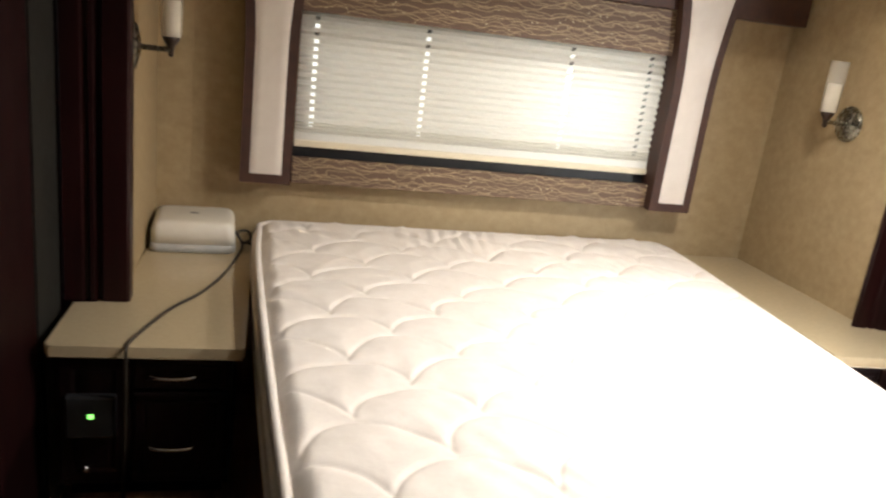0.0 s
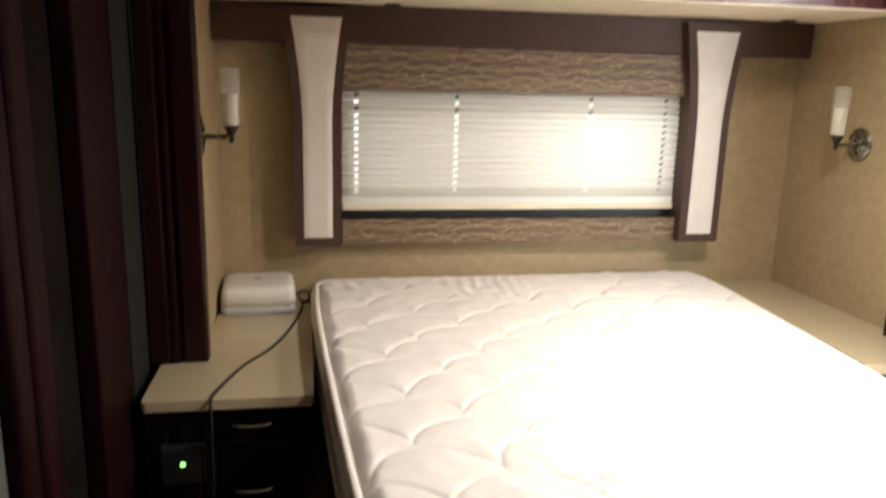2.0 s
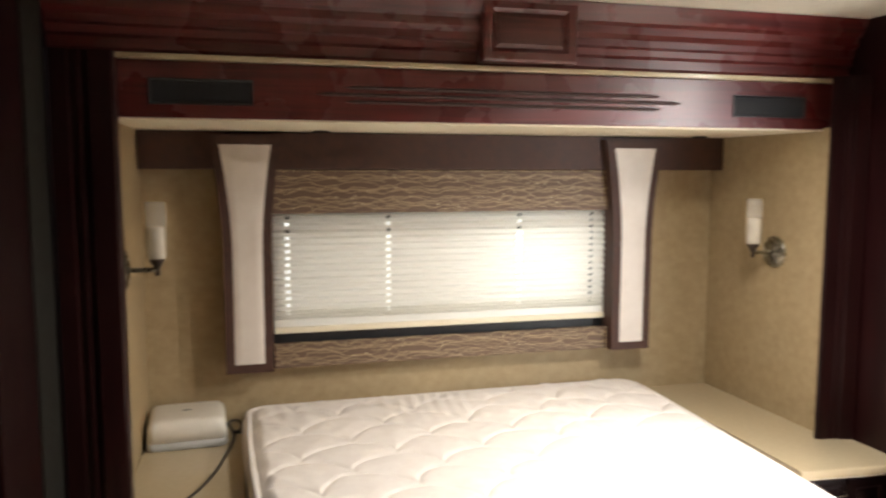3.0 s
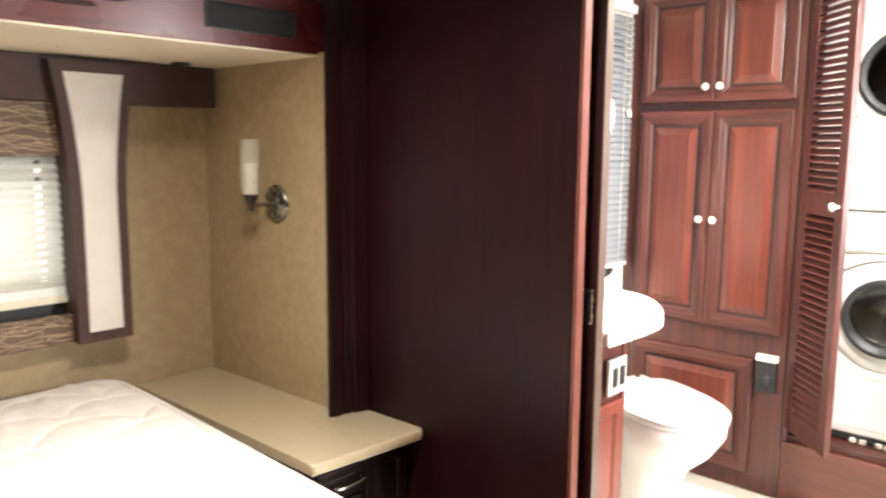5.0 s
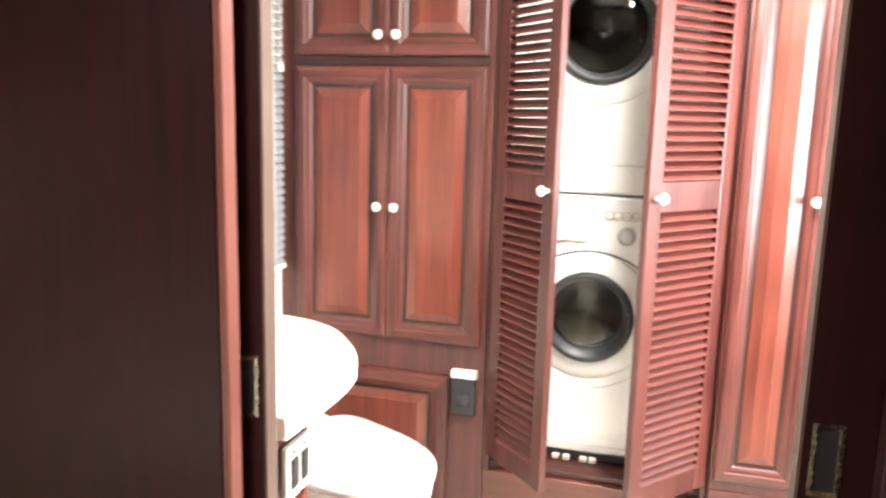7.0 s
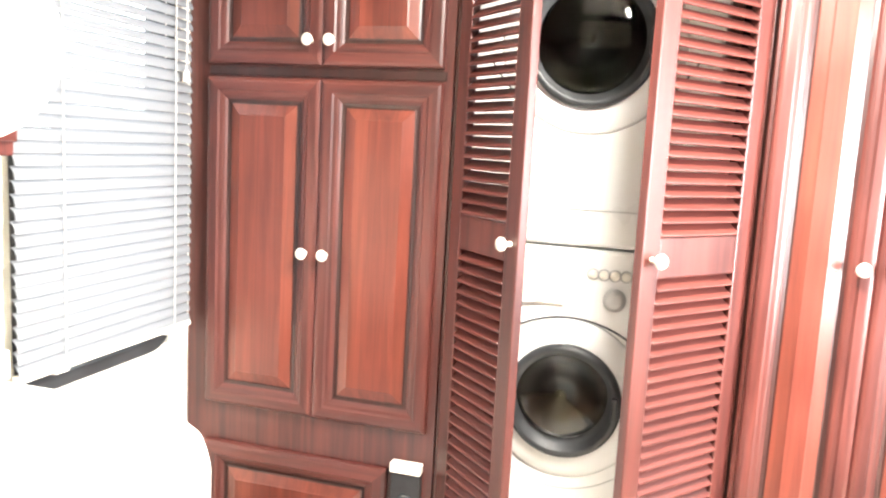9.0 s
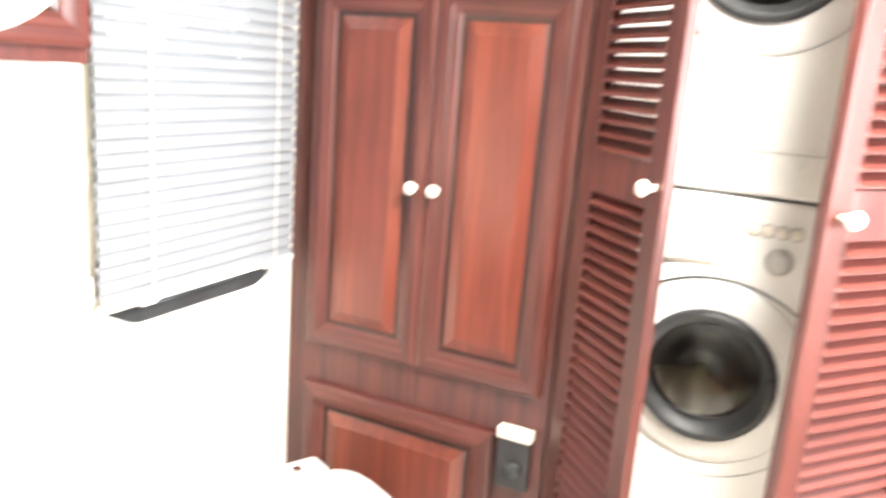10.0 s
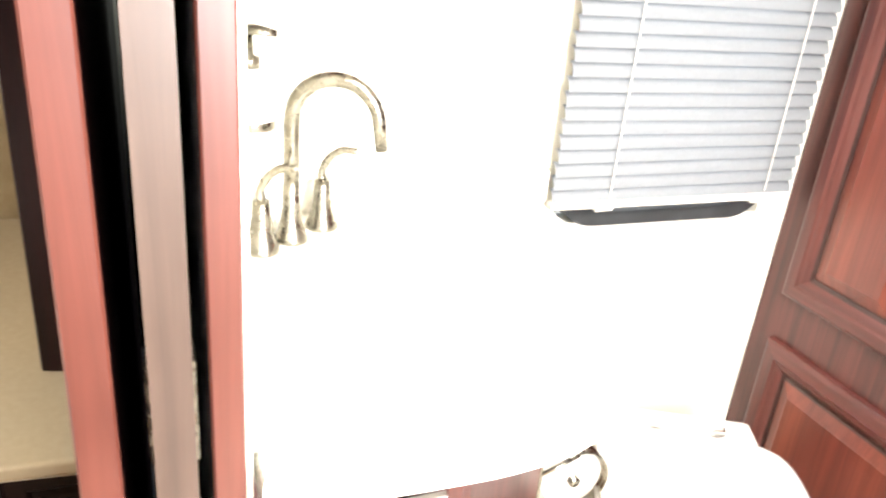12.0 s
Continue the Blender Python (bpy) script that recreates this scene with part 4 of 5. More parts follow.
outlet = thing("wall_vent", (BATH_E, 1.31, 0.42), "black thermostat box with white cap on cherry cabinet", "control")
part("case", box(BATH_E - 0.022, BATH_E - 0.001, 1.272, 1.350, 0.425, 0.548, 0.004, 2), black_plastic, outlet)
part("cap", box(BATH_E - 0.030, BATH_E - 0.001, 1.270, 1.352, 0.549, 0.575, 0.003, 2), white_plastic, outlet, "white cap")
part("dial", lathe([(0.020, 0), (0.020, 0.006), (0.016, 0.010), (0, 0.010)], facing(EW, (BATH_E - 0.022, 1.31, 0.475)), 20), dark_rim, outlet, "round dark dial", True)

# laundry cupboard
cup = thing("laundry_cupboard", (3.9, 0.9, 0.0), "cherry laundry cupboard round the stacked washer and dryer", "cupboard")
part("base_panel", box(BATH_E, BATH_E + 0.02, 0.552, 1.243, 0.0, 0.240, 0.002), cherry_base, cup, "plain reddish base panel")
part("platform", box(BATH_E + 0.021, 4.34, 0.57, 1.225, 0.225, 0.262), cherry_y, cup)
part("jamb", box(BATH_E, BATH_E + 0.03, 1.224, 1.243, 0.241, CEIL - 0.002, 0.002), cherry_v, cup)
part("jamb", box(BATH_E, BATH_E + 0.03, 0.552, 0.571, 0.241, CEIL - 0.002, 0.002), cherry_v, cup)
# inner sides coloured near black in place of the cupboard's own shade
part("side_wall", box(BATH_E + 0.031, 4.34, 1.236, 1.244, 0.0, CEIL - 0.002), recess_shade, cup)
part("side_wall", box(BATH_E + 0.031, 4.34, 0.552, 0.56, 0.0, CEIL - 0.002), recess_shade, cup)
part("head", box(BATH_E, BATH_E + 0.02, 0.572, 1.223, 2.005, CEIL - 0.002), cherry_y, cup)


def louver_slat_mesh(width):
    bm = box(-width / 2, width / 2, -0.003, 0.003, -0.0165, 0.0165, 0.002)
    return mesh_of("slat", bm, cherry_x)


def louver_door(hinge, free, label):
    """A louvred leaf from its hinge to its free edge, seen swung open."""
    h, f = Vector((*hinge, 0)), Vector((*free, 0))
    along = (f - h).normalized()
    width = (f - h).length
    out = along.cross(Vector((0, 0, 1)))
    if out.x > 0:
        out = -out
    ang = math.atan2(along.y, along.x)
    d = thing("louvred_door", (h.x, h.y, 0.305), label, "door", "louvred doors")
    base = Matrix.Translation((h.x, h.y, 0)) @ Matrix.Rotation(ang, 4, "Z")

    def slab(name, u0, u1, z0, z1, thick=0.011):
        bm = box(u0, u1, -thick, thick, z0, z1, 0.003, 2)
        bmesh.ops.transform(bm, matrix=base, verts=bm.verts)
        return part(name, bm, cherry_v, d)

    slab("stile", 0.0, 0.050, 0.305, 2.0)
    slab("stile", width - 0.050, width, 0.305, 2.0)
    for z0, z1 in ((0.305, 0.372), (1.140, 1.222), (1.945, 2.0)):
        slab("rail", 0.050, width - 0.050, z0, z1, 0.010)
    me = louver_slat_mesh(width - 0.098)
    tilt = -49 if (base.to_3x3() @ Vector((0, -1, 0))).x < 0 else 49
    for z0, z1 in ((0.372, 1.140), (1.222, 1.945)):
        n = round((z1 - z0) / 0.0262)
        for k in range(n):
            z = z0 + (k + 0.5) * (z1 - z0) / n
            piece("slat", me, base @ pose(width / 2, 0, z, tilt), d)
    face = base @ pose(width - 0.027, 0, 1.180, 90 if tilt < 0 else -90)
    knob(d, face @ Matrix.Translation((0, 0, 0.011)))
    return d


louver_door((3.648, 1.222), (3.442, 1.019), "open cherry louvred door shading the laundry cupboard")
louver_door((3.648, 0.566), (3.386, 0.785), "open cherry louvred door catching the window light")

# wardrobe beside the laundry cupboard
rob = thing("wardrobe", (3.8, 0.0, 0.0), "tall cherry wardrobe with raised-panel doors and ivory knobs", "wardrobe")
part("body", box(BATH_E - 0.03, 4.34, BATH_S + 0.003, 0.549, 0.0, CEIL - 0.002, 0.002), cherry_v, rob)
for y1, y0, ky in ((0.540, 0.3155, 0.345), (0.3145, 0.090, 0.285), (0.062, -0.2025, -0.172), (-0.2035, -0.468, -0.234)):
    d = panel_door("door", on_east(y1, 0.335, BATH_E - 0.03), y1 - y0, 1.665, rob, cherry_v, cherry_panel, 0.052)
    knob(d, facing(EW, (BATH_E - 0.05, ky, 1.172)))
part("base_rail", box(BATH_E - 0.034, BATH_E - 0.0305, BATH_S + 0.01, 0.545, 0.0, 0.30), cherry_y, rob)


# ---------------------------------------------------------------- washer and dryer
def washer(z0, label, name, drum_z, controls, height):
    """A white front loader: case, moulded front, port with a dark rim and smoked glass."""
    x, y0, y1, z1 = 3.785, 0.632, 1.228, z0 + height
    yc = 0.944 if controls else 0.938
    R = 0.147 if controls else 0.158
    w = thing(name, (4.05, 0.93, z0), label, "washer" if controls else "dryer")
    part("case", box(x + 0.012, 4.33, y0, y1, z0 + 0.006, z1, 0.004, 2), enamel, w)
    m = facing(EW, (x, yc, drum_z))
    part("front_panel", stepped(on_east(y1, z0 + (0.026 if controls else 0.002), x + 0.011), y1 - y0, height - (0.027 if controls else 0.004), [(0, 0.0), (0.0, 0.004), (0.008, 0.011)]), enamel, w)
    part("port_surround", lathe([(R + 0.062, 0.0), (R + 0.056, 0.006), (R + 0.035, 0.014), (R + 0.012, 0.020), (R, 0.020)], m, 56), enamel, w, "round moulded surround", True)
    part("port_rim", lathe([(R, 0.012), (R - 0.002, 0.034), (R - 0.010, 0.041), (R - 0.020, 0.038), (R - 0.030, 0.026), (R - 0.05, 0.020), (0, 0.018)], m, 56), dark_rim, w, "dark grey port rim", True)
    # the viewing bowl sits high in the rim
    up = m @ Matrix.Translation((-0.004, 0.020 if controls else 0.004, 0))
    g = 0.114 if controls else 0.128
    part("drum", lathe([(g - 0.002, 0.0265), (g * 0.75, 0.0245), (g * 0.4, 0.0235), (0, 0.023)], up, 48), drum_steel if controls else dryer_drum, w, "dull drum behind the glass", True)
    part("port_glass", lathe([(g, 0.0272), (g * 0.9, 0.0305), (g * 0.6, 0.0335), (g * 0.3, 0.0350), (0, 0.0355)], up, 48), port_glass, w, "smoked convex port glass", True)
    if controls:
        low = [(x - 0.001, yc + 0.235 * math.sin(radians(a)), drum_z - 0.005 - 0.235 * math.cos(radians(a))) for a in range(-70, 71, 7)]
        part("lower_seam", tube(low, 0.0016, 6), grey_plastic, w, "thin grey seam under the port")
        part("lower_seam", tube([(x - 0.001, y0 + 0.01, z0 + 0.056), (x - 0.001, y1 - 0.01, z0 + 0.056)], 0.0014, 6), grey_plastic, w)
    part("latch", box(x - 0.052, x - 0.030, yc - R + 0.010, yc - R + 0.026, drum_z - 0.03, drum_z + 0.03, 0.005, 2), dark_rim, w)
    # dark seam arching above the port
    arc = [(x - 0.0012, yc + 0.30 * math.sin(radians(a)), drum_z - 0.165 + 0.375 * math.cos(radians(a)) ** 0.9) for a in range(-60, 61, 6)] if controls else [(x - 0.0012, yc + 0.31 * math.sin(radians(a)), drum_z + 0.20 - 0.400 * math.cos(radians(a))) for a in range(-55, 56, 6)]
    arc = [(px, min(max(py, y0 + 0.004), y1 - 0.004), pz) for px, py, pz in arc]
    part("seam", tube(arc, 0.0024, 6), dark_rim, w, "dark seam line")
    if controls:
        part("drawer", stepped(on_east(1.215, 0.995, x), 0.255, 0.112, [(0, -0.002), (0.0, 0.005), (0.006, 0.009), (0.014, 0.009)]), white_plastic, w, "detergent drawer front")
        part("drawer_grip", tube(smooth_path([(x - 0.010, 1.20, 1.004), (x - 0.011, 1.05, 0.998), (x - 0.011, 0.985, 1.03), (x - 0.010, 0.965, 1.10)], 6), 0.0022, 6), grey_plastic, w)
        for y in (0.895, 0.868, 0.841, 0.814):
            part("button", lathe([(0.0115, 0), (0.0115, 0.006), (0.009, 0.010), (0, 0.010)], facing(EW, (x, y, 1.082)), 18), white_plastic, w, "round white button", True)
            part("button_ring", lathe([(0.0155, 0), (0.0155, 0.003), (0.0125, 0.003)], facing(EW, (x, y, 1.082)), 18), grey_plastic, w)
        part("dial", lathe([(0.028, 0), (0.028, 0.006), (0.022, 0.009), (0.020, 0.022), (0.016, 0.025), (0, 0.025)], facing(EW, (x, 0.838, 1.022)), 28), grey_plastic, w, "grey programme dial", True)
        part("badge", box(x - 0.002, x + 0.001, 0.93, 0.955, 1.094, 1.100), grey_plastic, w)
        part("kick_plate", box(x + 0.004, x + 0.011, y0 + 0.01, y1 - 0.01, z0 + 0.004, z0 + 0.025), dark_rim, w, "dark kick plate")
        for y in (1.02, 0.985, 0.93, 0.90):
            part("foot", box(x - 0.016, x + 0.003, y - 0.012, y + 0.012, z0 - 0.001, z0 + 0.016, 0.003), white_plastic, w, "white foot")
    else:
        part("lower_seam", tube([(x - 0.001, y0 + 0.004, z0 + 0.092), (x - 0.001, y1 - 0.004, z0 + 0.092)], 0.0018, 6), grey_plastic, w, "thin grey seam line")
    return w


washer(0.264, "white front-loading washer with a smoked round port", "washing_machine", 0.757, True, 0.878)
washer(1.147, "white stacked dryer with a dark round port", "tumble_dryer", 1.640, False, 0.845)

# ---------------------------------------------------------------- bathroom window and blind
bw = thing("window_bathroom", (3.37, BATH_N, BWZ0), "black-framed bathroom window behind a white blind", "window", "", "structure")


def window_ring(o, y0, y1, r):
    b = bmesh.new()
    loops = []
    for inset, y in ((0, y0), (0.028, y0), (0.034, y0 + 0.012), (0.034, y1), (0, y1)):
        loops.append([b.verts.new((x, y, z)) for x, z in round_rect(BWX0 + inset + o, BWX1 - inset - o, BWZ0 + inset + o, BWZ1 - inset - o, r)])
    n = len(loops[0])
    for p, q in zip(loops, loops[1:] + loops[:1]):
        for i in range(n):
            b.faces.new((p[i], p[(i + 1) % n], q[(i + 1) % n], q[i]))
    return b


part("window_frame", window_ring(-0.004, BATH_N - 0.012, BATH_N + 0.055, 0.09), dark_rim, bw, "black rounded window frame")
bp = part("pane", box(BWX0 + 0.03, BWX1 - 0.03, BATH_N + 0.03, BATH_N + 0.036, BWZ0 + 0.03, BWZ1 - 0.03), pane_glass, bw)
bp.visible_shadow = False

blind = thing("venetian_blind", (3.37, 1.93, 0.88), "white slatted blind lowered over the bathroom window", "blind")
BX0, BX1 = 3.058, 3.622
bm = bmesh.new()
rows = []
for k in range(5):
    u = k / 4 - 0.5
    rows.append([bm.verts.new((x, u * 0.030, 0.0050 * (1 - 4 * u * u))) for x in ((BX0 - BX1) / 2, (BX1 - BX0) / 2)])
for p, q in zip(rows, rows[1:]):
    bm.faces.new((p[0], p[1], q[1], q[0]))
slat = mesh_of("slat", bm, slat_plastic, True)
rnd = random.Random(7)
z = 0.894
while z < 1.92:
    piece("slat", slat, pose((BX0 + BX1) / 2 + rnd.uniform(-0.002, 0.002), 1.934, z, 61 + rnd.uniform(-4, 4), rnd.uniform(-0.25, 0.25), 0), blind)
    z += 0.0258
part("bottom_rail", box(BX0, BX1, 1.922, 1.946, 0.868, 0.883, 0.004, 2), white_plastic, blind, "white bottom rail")
part("head_rail", box(BX0, BX1, 1.915, 1.955, 1.925, 1.96, 0.003), white_plastic, blind, "white head rail")
for x in (3.175, 3.545):
    for y in (1.919, 1.949):
        part("ladder_cord", tube([(x, y, 0.89), (x, y, 1.93)], 0.0012, 5), padded_white, blind)
    part("button", box(x - 0.02, x + 0.02, 1.928, 1.942, 0.860, 0.8675, 0.002), white_plastic, blind)
part("pull_cord", tube([(3.575, 1.912, 1.93), (3.577, 1.910, 1.60), (3.575, 1.911, 1.53)], 0.0014, 5), padded_white, blind)
part("tassel", lathe([(0.003, 0.03), (0.008, 0.022), (0.010, 0.0), (0, 0)], pose(3.575, 1.911, 1.50), 10), white_plastic, blind, "white cord tassel", True)

# ---------------------------------------------------------------- vanity
TOP = 0.880
van = thing("vanity_cabinet", (2.65, 1.65, 0.0), "cherry vanity cabinet under a white counter", "vanity")
part("body", prism([(2.450, 1.400), (2.680, 1.400), (2.700, 1.410), (2.93, 1.62), (2.93, BATH_N - 0.003), (2.450, BATH_N - 0.003)], 0.0, TOP - 0.042), cherry_v, van)
part("corner_stile", box(2.662, 2.684, 1.394, 1.401, 0.0, TOP - 0.044, 0.002), cherry_v, van)
part("front_panel", stepped(facing((0, -1, 0), (2.462, 1.3995, 0.05)), 0.195, 0.58, [(0, 0), (0, 0.010), (0.006, 0.014), (0.035, 0.014), (0.045, 0.006), (0.06, 0.010)]), cherry_panel, van)

outline = smooth_path([(2.450, 1.322, 0), (2.60, 1.316, 0), (2.70, 1.317, 0), (2.780, 1.331, 0), (2.848, 1.364, 0), (2.924, 1.420, 0), (2.985, 1.480, 0), (3.030, 1.580, 0), (3.045, 1.750, 0), (3.045, BATH_N - 0.003, 0)], 5)
line = [(p.x, p.y) for p in outline] + [(2.450, BATH_N - 0.003)]
SINK = (2.80, 1.67)


def counter_with_bowl():
    """A white top with a real oval hole and a bowl let into it."""
    top = thing("sink_counter", (2.75, 1.65, TOP - 0.042), "white solid-surface vanity top with a curved end", "counter top")
    n = 48
    hole = [(SINK[0] + 0.165 * math.cos(2 * math.pi * i / n), SINK[1] + 0.200 * math.sin(2 * math.pi * i / n)) for i in range(n)]

    def edge_at(a):
        """Where a ray from the bowl's middle meets the outline."""
        d = Vector((math.cos(a), math.sin(a)))
        best = 9.0
        k = len(line)
        for i in range(k):
            p, q = Vector(line[i]), Vector(line[(i + 1) % k])
            e = q - p
            det = d.x * e.y - d.y * e.x
            if abs(det) < 1e-9:
                continue
            w = p - Vector(SINK)
            s = (w.x * e.y - w.y * e.x) / det
            u = (w.x * d.y - w.y * d.x) / det
            if s > 0 and -1e-6 <= u <= 1 + 1e-6:
                best = min(best, s)
        return Vector(SINK) + best * d

    corners = [math.atan2(y - SINK[1], x - SINK[0]) for x, y in line]
    angles = sorted(set([round(a % (2 * math.pi), 4) for a in corners] + [round(2 * math.pi * i / n, 4) for i in range(n)]))
    b = bmesh.new()
    rings = []
    for kind in range(6):
        ring = []
        for a in angles:
            e = edge_at(a)
            to = (e - Vector(SINK)).normalized()
            c = Vector((SINK[0] + 0.165 * math.cos(a), SINK[1] + 0.200 * math.sin(a)))
            p = (e, e, e - to * 0.003, e - to * 0.010, c + to * 0.008, c)[kind]
            ring.append(b.verts.new((p.x, p.y, (TOP - 0.042, TOP - 0.010, TOP - 0.003, TOP, TOP, TOP - 0.006)[kind])))
        rings.append(ring)
    m = len(angles)
    for p, q in zip(rings, rings[1:]):
        for i in range(m):
            b.faces.new((p[i], p[(i + 1) % m], q[(i + 1) % m], q[i]))
    part("slab", b, white_top, top)
    bowl = part("bowl", lathe([(1.0, -0.006), (0.97, -0.03), (0.88, -0.08), (0.70, -0.115), (0.40, -0.132), (0.12, -0.136), (0.0, -0.136)], Matrix.Translation((*SINK, TOP)) @ Matrix.Diagonal((0.165, 0.200, 1, 1)), 40), porcelain, top, "white oval bowl", True)
    part("drain", lathe([(0.022, 0.0), (0.022, 0.003), (0.016, 0.004), (0, 0.002)], pose(*SINK, TOP - 0.137), 20), nickel, bowl, "nickel drain")
    part("backsplash", box(2.450, 3.055, BATH_N - 0.022, BATH_N - 0.003, TOP + 0.0005, TOP + 0.058, 0.003, 2), white_top, top)
    part("side_splash", box(2.4465, 2.466, 1.36, BATH_N - 0.023, TOP + 0.0005, TOP + 0.058, 0.003, 2), white_top, top)


counter_with_bowl()

# faucet set across the back corner
fa = thing("faucet", (2.566, 1.840, TOP), "brushed nickel gooseneck faucet with two lever handles", "faucet")
axis = Vector((0.82, 0.57, 0)).normalized()
reach = Vector((0.93, -0.37, 0)).normalized()


def stem(x, y, h):
    return lathe([(0.026, 0.0), (0.0265, 0.004), (0.023, 0.012), (0.017, 0.030), (0.0135, 0.055), (0.0118, h)], pose(x, y, TOP), 24)


part("spout_base", stem(2.566, 1.840, 0.10), nickel, fa, "", True)
p0 = Vector((2.566, 1.840, TOP + 0.085))
R = 0.062
arc = [p0, p0 + Vector((0, 0, 0.045)), p0 + Vector((0, 0, 0.085))]
arc += [p0 + Vector((0, 0, 0.10)) + reach * (R - R * math.cos(radians(a))) + Vector((0, 0, R * math.sin(radians(a)))) for a in range(10, 171, 10)]
arc += [arc[-1] + Vector((0, 0, -0.045)) + reach * 0.006]
part("spout", tube(arc, [0.0120] * 3 + [0.0120 - 0.0001 * i for i in range(17)] + [0.0095], 16), nickel, fa, "", True)
for x, y, turn in ((2.518, 1.806, -1), (2.622, 1.884, 1)):
    s = part("handle_base", stem(x, y, 0.078), nickel, fa, "", True)
    c = Vector((x, y, TOP + 0.078))
    lever = smooth_path([c, c + Vector((0, 0, 0.018)), c + reach * 0.012 + Vector((0, 0, 0.038)), c + reach * 0.030 + Vector((0, 0, 0.050)), c + reach * 0.052 + Vector((0, 0, 0.050))], 5)
    part("lever", tube(lever, [0.0075 + 0.0004 * math.sin(i) for i in range(len(lever))], 10, flat=0.8), nickel, s, "curved lever", True)

SX, SY = 2.516, 1.893
soap = thing("soap_dispenser", (SX, SY, TOP), "white pump soap bottle beside the faucet", "soap bottle")
part("bottle", lathe([(0, 0.001), (0.033, 0.001), (0.036, 0.006), (0.036, 0.185), (0.031, 0.215), (0.014, 0.235), (0.0125, 0.248), (0, 0.248)], pose(SX, SY, TOP), 28), porcelain, soap, "white bottle", True)
part("band", lathe([(0.0362, 0.160), (0.0368, 0.162), (0.0368, 0.172), (0.0362, 0.174)], pose(SX, SY, TOP), 28, None, False), nickel, soap, "dull metal band", True)
part("collar", lathe([(0.0145, 0.246), (0.0145, 0.262), (0.006, 0.264), (0.005, 0.292)], pose(SX, SY, TOP), 20), nickel, soap, "nickel collar", True)
part("pump_head", tube([(SX - 0.02, SY + 0.006, TOP + 0.296), (SX + 0.008, SY - 0.004, TOP + 0.299), (SX + 0.036, SY - 0.016, TOP + 0.296)], [0.010, 0.009, 0.006], 10, flat=0.6), nickel, soap, "nickel pump head", True)

sw = thing("switch_plate", (2.608, 1.372, 0.658), "nickel double switch plate on the vanity front", "switch")
part("plate", stepped(facing((0, -1, 0), (2.559, 1.3835, 0.658)), 0.098, 0.108, [(0, -0.004), (0, 0.004), (0.004, 0.007), (0.012, 0.007)]), satin_plate, sw)
for x in (2.574, 2.615):
    part("rocker", box(x, x + 0.026, 1.372, 1.3775, 0.682, 0.740, 0.002), black_plastic, sw, "black rocker")
    part("screw", lathe([(0.004, 0), (0.003, 0.002), (0, 0.002)], facing((0, -1, 0), (x + 0.013, 1.3768, 0.753)), 10), chrome, sw)

# cabinet over the sink and swing mirror
med = thing("medicine_cabinet", (2.70, 1.87, 1.318), "cherry wall cabinet hung over the sink", "cabinet")
part("body", box(2.448, 2.998, 1.865, BATH_N - 0.003, 1.318, CEIL - 0.003, 0.002), cherry_v, med)
for x0, x1 in ((2.458, 2.722), (2.726, 2.990)):
    d = panel_door("door", facing((0, -1, 0), (x0, 1.864, 1.343)), x1 - x0, 0.67, med, cherry_v, cherry_panel, 0.05)
    knob(d, facing((0, -1, 0), (x1 - 0.030 if x0 < 2.6 else x0 + 0.030, 1.845, 1.43)))
mir = thing("swing_mirror", (2.46, 1.60, 1.40), "round shaving mirror with pale rim on a wall arm", "mirror")
mm = facing((-0.40, -0.915, 0), (2.563, 1.51, 1.468))
part("rim", lathe([(0.108, -0.006), (0.116, -0.004), (0.119, 0.003), (0.116, 0.009), (0.108, 0.009)], mm, 40), white_plastic, mir, "pale metal rim", True)
part("glass", lathe([(0.1085, 0.004), (0, 0.004)], mm, 40), mirror, mir, "round mirror glass")
part("backing", lathe([(0.1085, -0.005), (0, -0.005)], mm, 40), nickel, mir)
part("arm", tube([(2.447, 1.62, 1.40), (2.48, 1.62, 1.40), (2.535, 1.57, 1.40), (2.561, 1.527, 1.40), (2.562, 1.521, 1.46)], 0.006, 8), nickel, mir, "", True)
part("wall_plate", lathe([(0.03, 0), (0.03, 0.006), (0.02, 0.010), (0, 0.010)], facing((1, 0, 0), (2.445, 1.62, 1.40)), 24), nickel, mir, "", True)


# ---------------------------------------------------------------- toilet
def oval(cx, cy, w, front, back, n=48, squash=2.3):
    out = []
    for i in range(n):
        a = 2 * math.pi * i / n
        c, s = math.cos(a), math.sin(a)
        k = 5.0 if s > 0 else squash
        x = w * math.copysign(abs(c) ** (2 / k), c)
        y = (back if s > 0 else front) * math.copysign(abs(s) ** (2 / k), s)
        out.append((cx + x, cy + y))
    return out


def loft(rows, cap_low=True, cap_top=True):
    b = bmesh.new()
    vs = [[b.verts.new((x, y, z)) for x, y in ring] for ring, z in rows]
    n = len(vs[0])
    for p, q in zip(vs, vs[1:]):
        for i in range(n):
            b.faces.new((p[i], p[(i + 1) % n], q[(i + 1) % n], q[i]))
    if cap_top:
        b.faces.new(vs[-1])
    if cap_low:
        b.faces.new(vs[0][::-1])
    return b


TX, TY = 3.254, 1.562
wc = thing("toilet", (TX, TY, 0.0), "white porcelain toilet with its lid closed", "toilet")
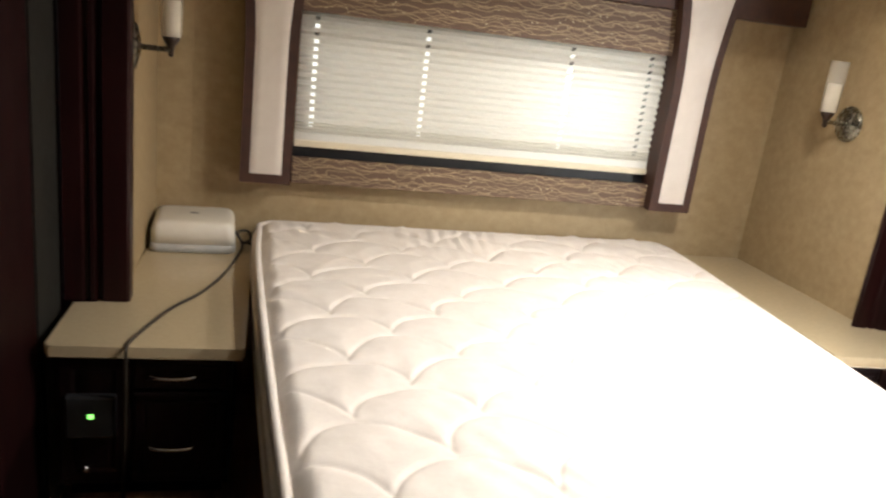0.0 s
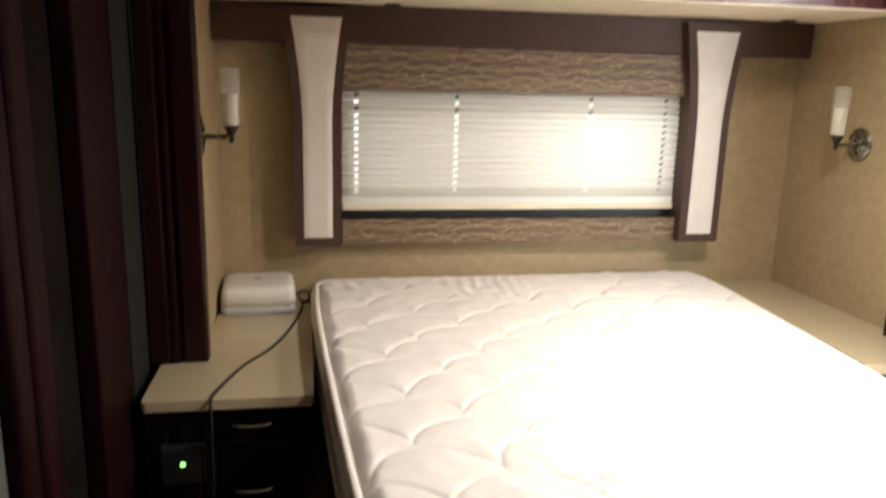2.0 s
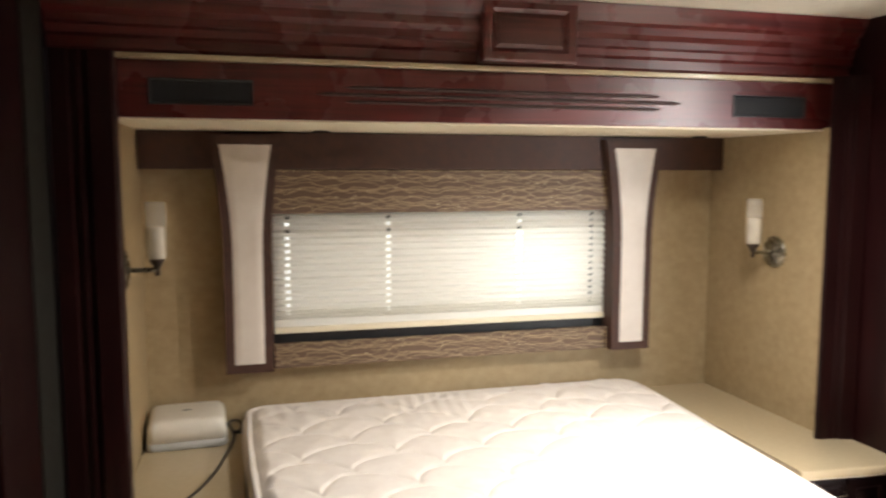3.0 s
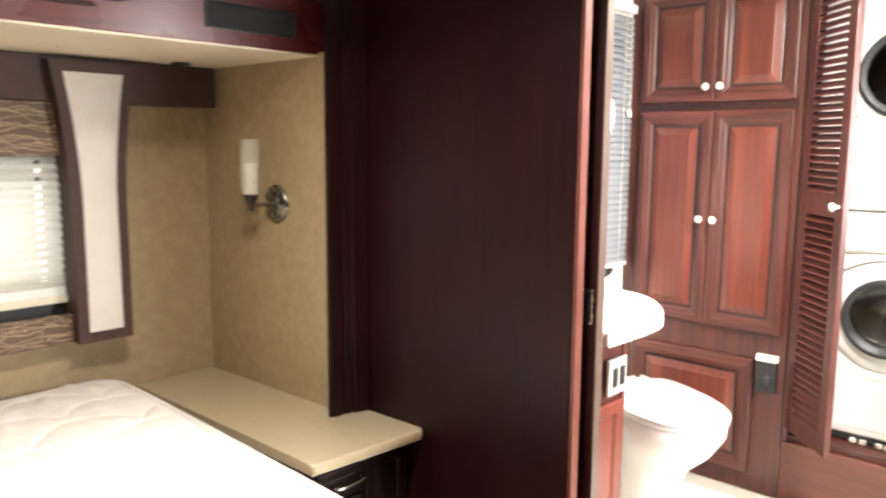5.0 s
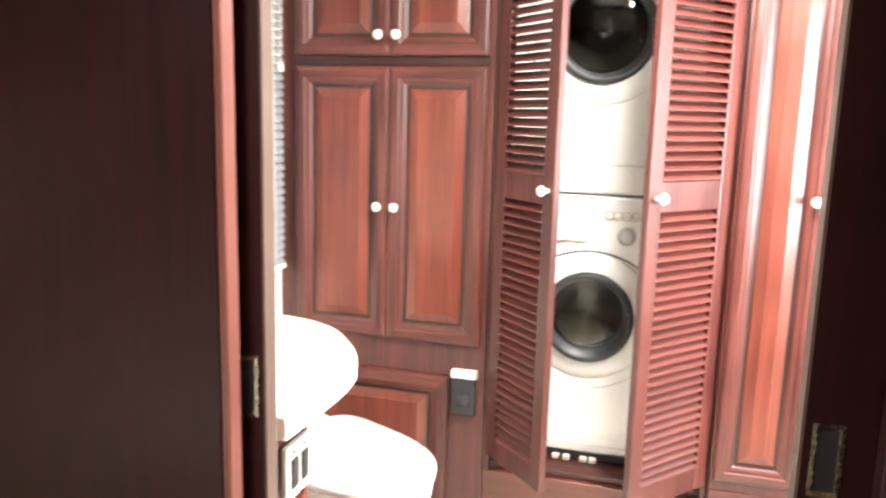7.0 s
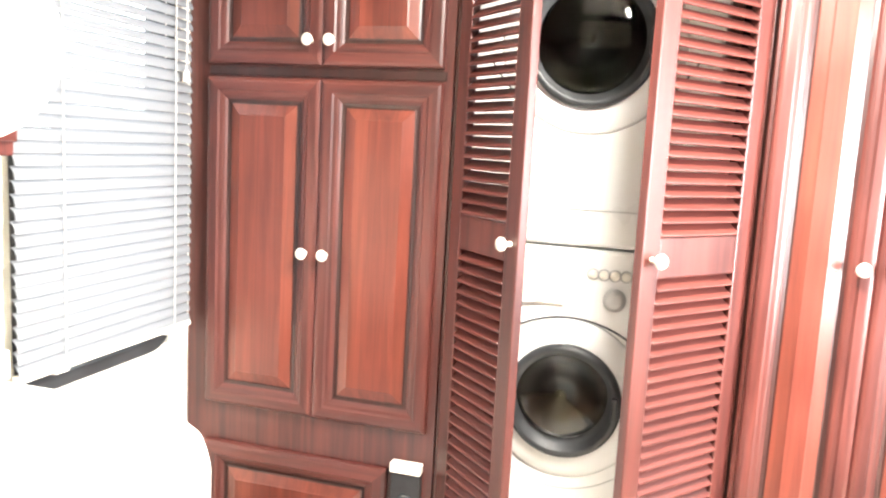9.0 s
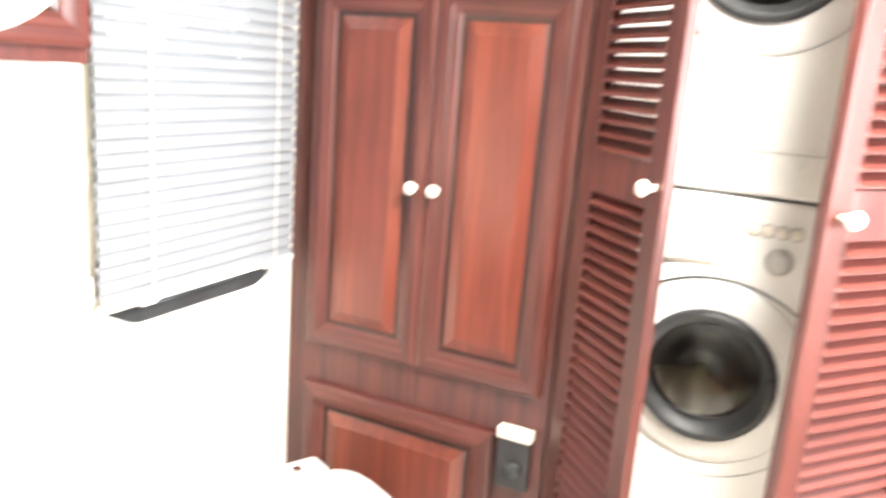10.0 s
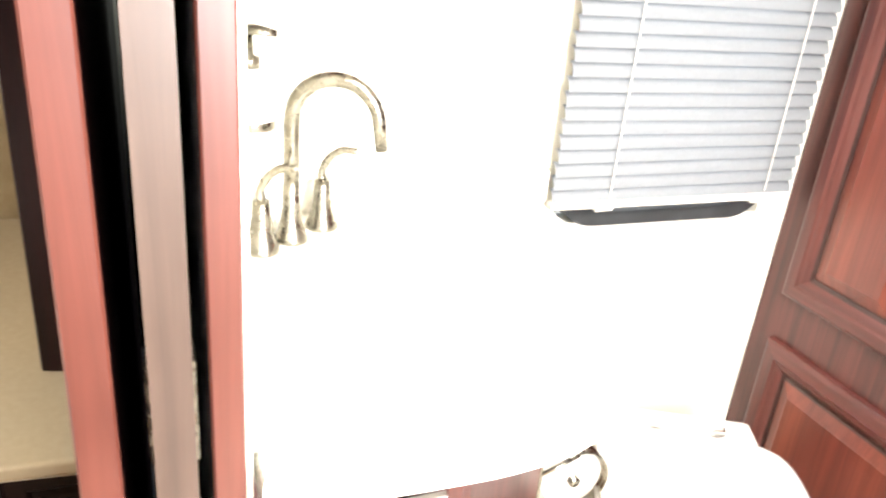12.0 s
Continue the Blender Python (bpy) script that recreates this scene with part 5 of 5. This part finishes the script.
part("bowl", loft([(oval(TX, TY + 0.07, 0.125, 0.19, 0.25), -0.003), (oval(TX, TY + 0.07, 0.120, 0.18, 0.25), 0.03), (oval(TX, TY + 0.07, 0.105, 0.15, 0.24), 0.10), (oval(TX, TY + 0.05, 0.128, 0.175, 0.26), 0.19), (oval(TX, TY + 0.02, 0.166, 0.250, 0.28), 0.28), (oval(TX, TY, 0.184, 0.284, 0.29), 0.36), (oval(TX, TY, 0.186, 0.288, 0.29), 0.405)]), porcelain, wc, "", True)
part("seat", loft([(oval(TX, TY, 0.186, 0.288, 0.21), 0.4065), (oval(TX, TY, 0.192, 0.294, 0.213), 0.412), (oval(TX, TY, 0.190, 0.292, 0.213), 0.424)]), porcelain, wc, "white seat", True)
part("lid", loft([(oval(TX, TY, 0.190, 0.290, 0.212), 0.4255), (oval(TX, TY, 0.194, 0.298, 0.214), 0.430), (oval(TX, TY, 0.192, 0.295, 0.212), 0.440), (oval(TX, TY, 0.180, 0.283, 0.200), 0.447), (oval(TX, TY, 0.12, 0.22, 0.14), 0.451)]), porcelain, wc, "white domed lid", True)
part("rear_deck", box(TX - 0.16, TX + 0.15, TY + 0.206, TY + 0.300, 0.30, 0.434, 0.018, 3), porcelain, wc, "", True)
for dx in (-0.062, 0.062):
    part("hinge", box(TX + dx - 0.014, TX + dx + 0.014, TY + 0.215, TY + 0.238, 0.4405, 0.4545, 0.004, 2), chrome, wc, "small chrome hinge")
wc.rotation_euler.z = radians(-26)

roll = thing("paper_holder", (2.932, 1.69, 0.50), "white paper roll under a polished nickel hood on the vanity", "paper holder")
rc = Vector((3.004, 1.69, 0.50))
m = Matrix.Translation(rc) @ Matrix.Rotation(radians(-90), 4, "X")
part("paper_roll", lathe([(0.018, -0.055), (0.055, -0.055), (0.055, 0.055), (0.018, 0.055)], m, 28), padded_white, roll, "white paper roll", True)
part("spindle", tube([rc - Vector((0, 0.066, 0)), rc + Vector((0, 0.066, 0))], 0.010, 12), nickel, roll, "", True)
part("mounting_plate", box(2.9305, 2.936, 1.62, 1.76, 0.455, 0.575, 0.002, 2), nickel, roll)
b = bmesh.new()
rows = []
for a in range(115, -31, -8):
    c, s = math.cos(radians(a)), math.sin(radians(a))
    rows.append([b.verts.new((rc.x + r * c, y, rc.z + r * s)) for r, y in ((0.060, 1.622), (0.063, 1.622), (0.063, 1.758), (0.060, 1.758))])
for p, q in zip(rows, rows[1:]):
    for k in range(4):
        b.faces.new((p[k], p[(k + 1) % 4], q[(k + 1) % 4], q[k]))
b.faces.new(rows[0])
b.faces.new(rows[-1][::-1])
bmesh.ops.recalc_face_normals(b, faces=b.faces)
part("hood", b, nickel, roll, "curved nickel hood", True)
for y in (1.622, 1.758):
    part("bracket", tube([(2.934, y, 0.535), (2.965, y, 0.545), (3.000, y, 0.5610)], 0.004, 8), nickel, roll, "", True)

# ---------------------------------------------------------------- bathroom floor tiles
tile = mesh_of("tile", box(-0.147, 0.147, -0.147, 0.147, -0.006, 0.0, 0.002), tile_white)
x = 2.515
while x < 3.66:
    y = BATH_S + 0.15
    while y < BATH_N:
        piece("tile", tile, pose(x, y, 0.0), bath_floor)
        y += 0.30
    x += 0.30
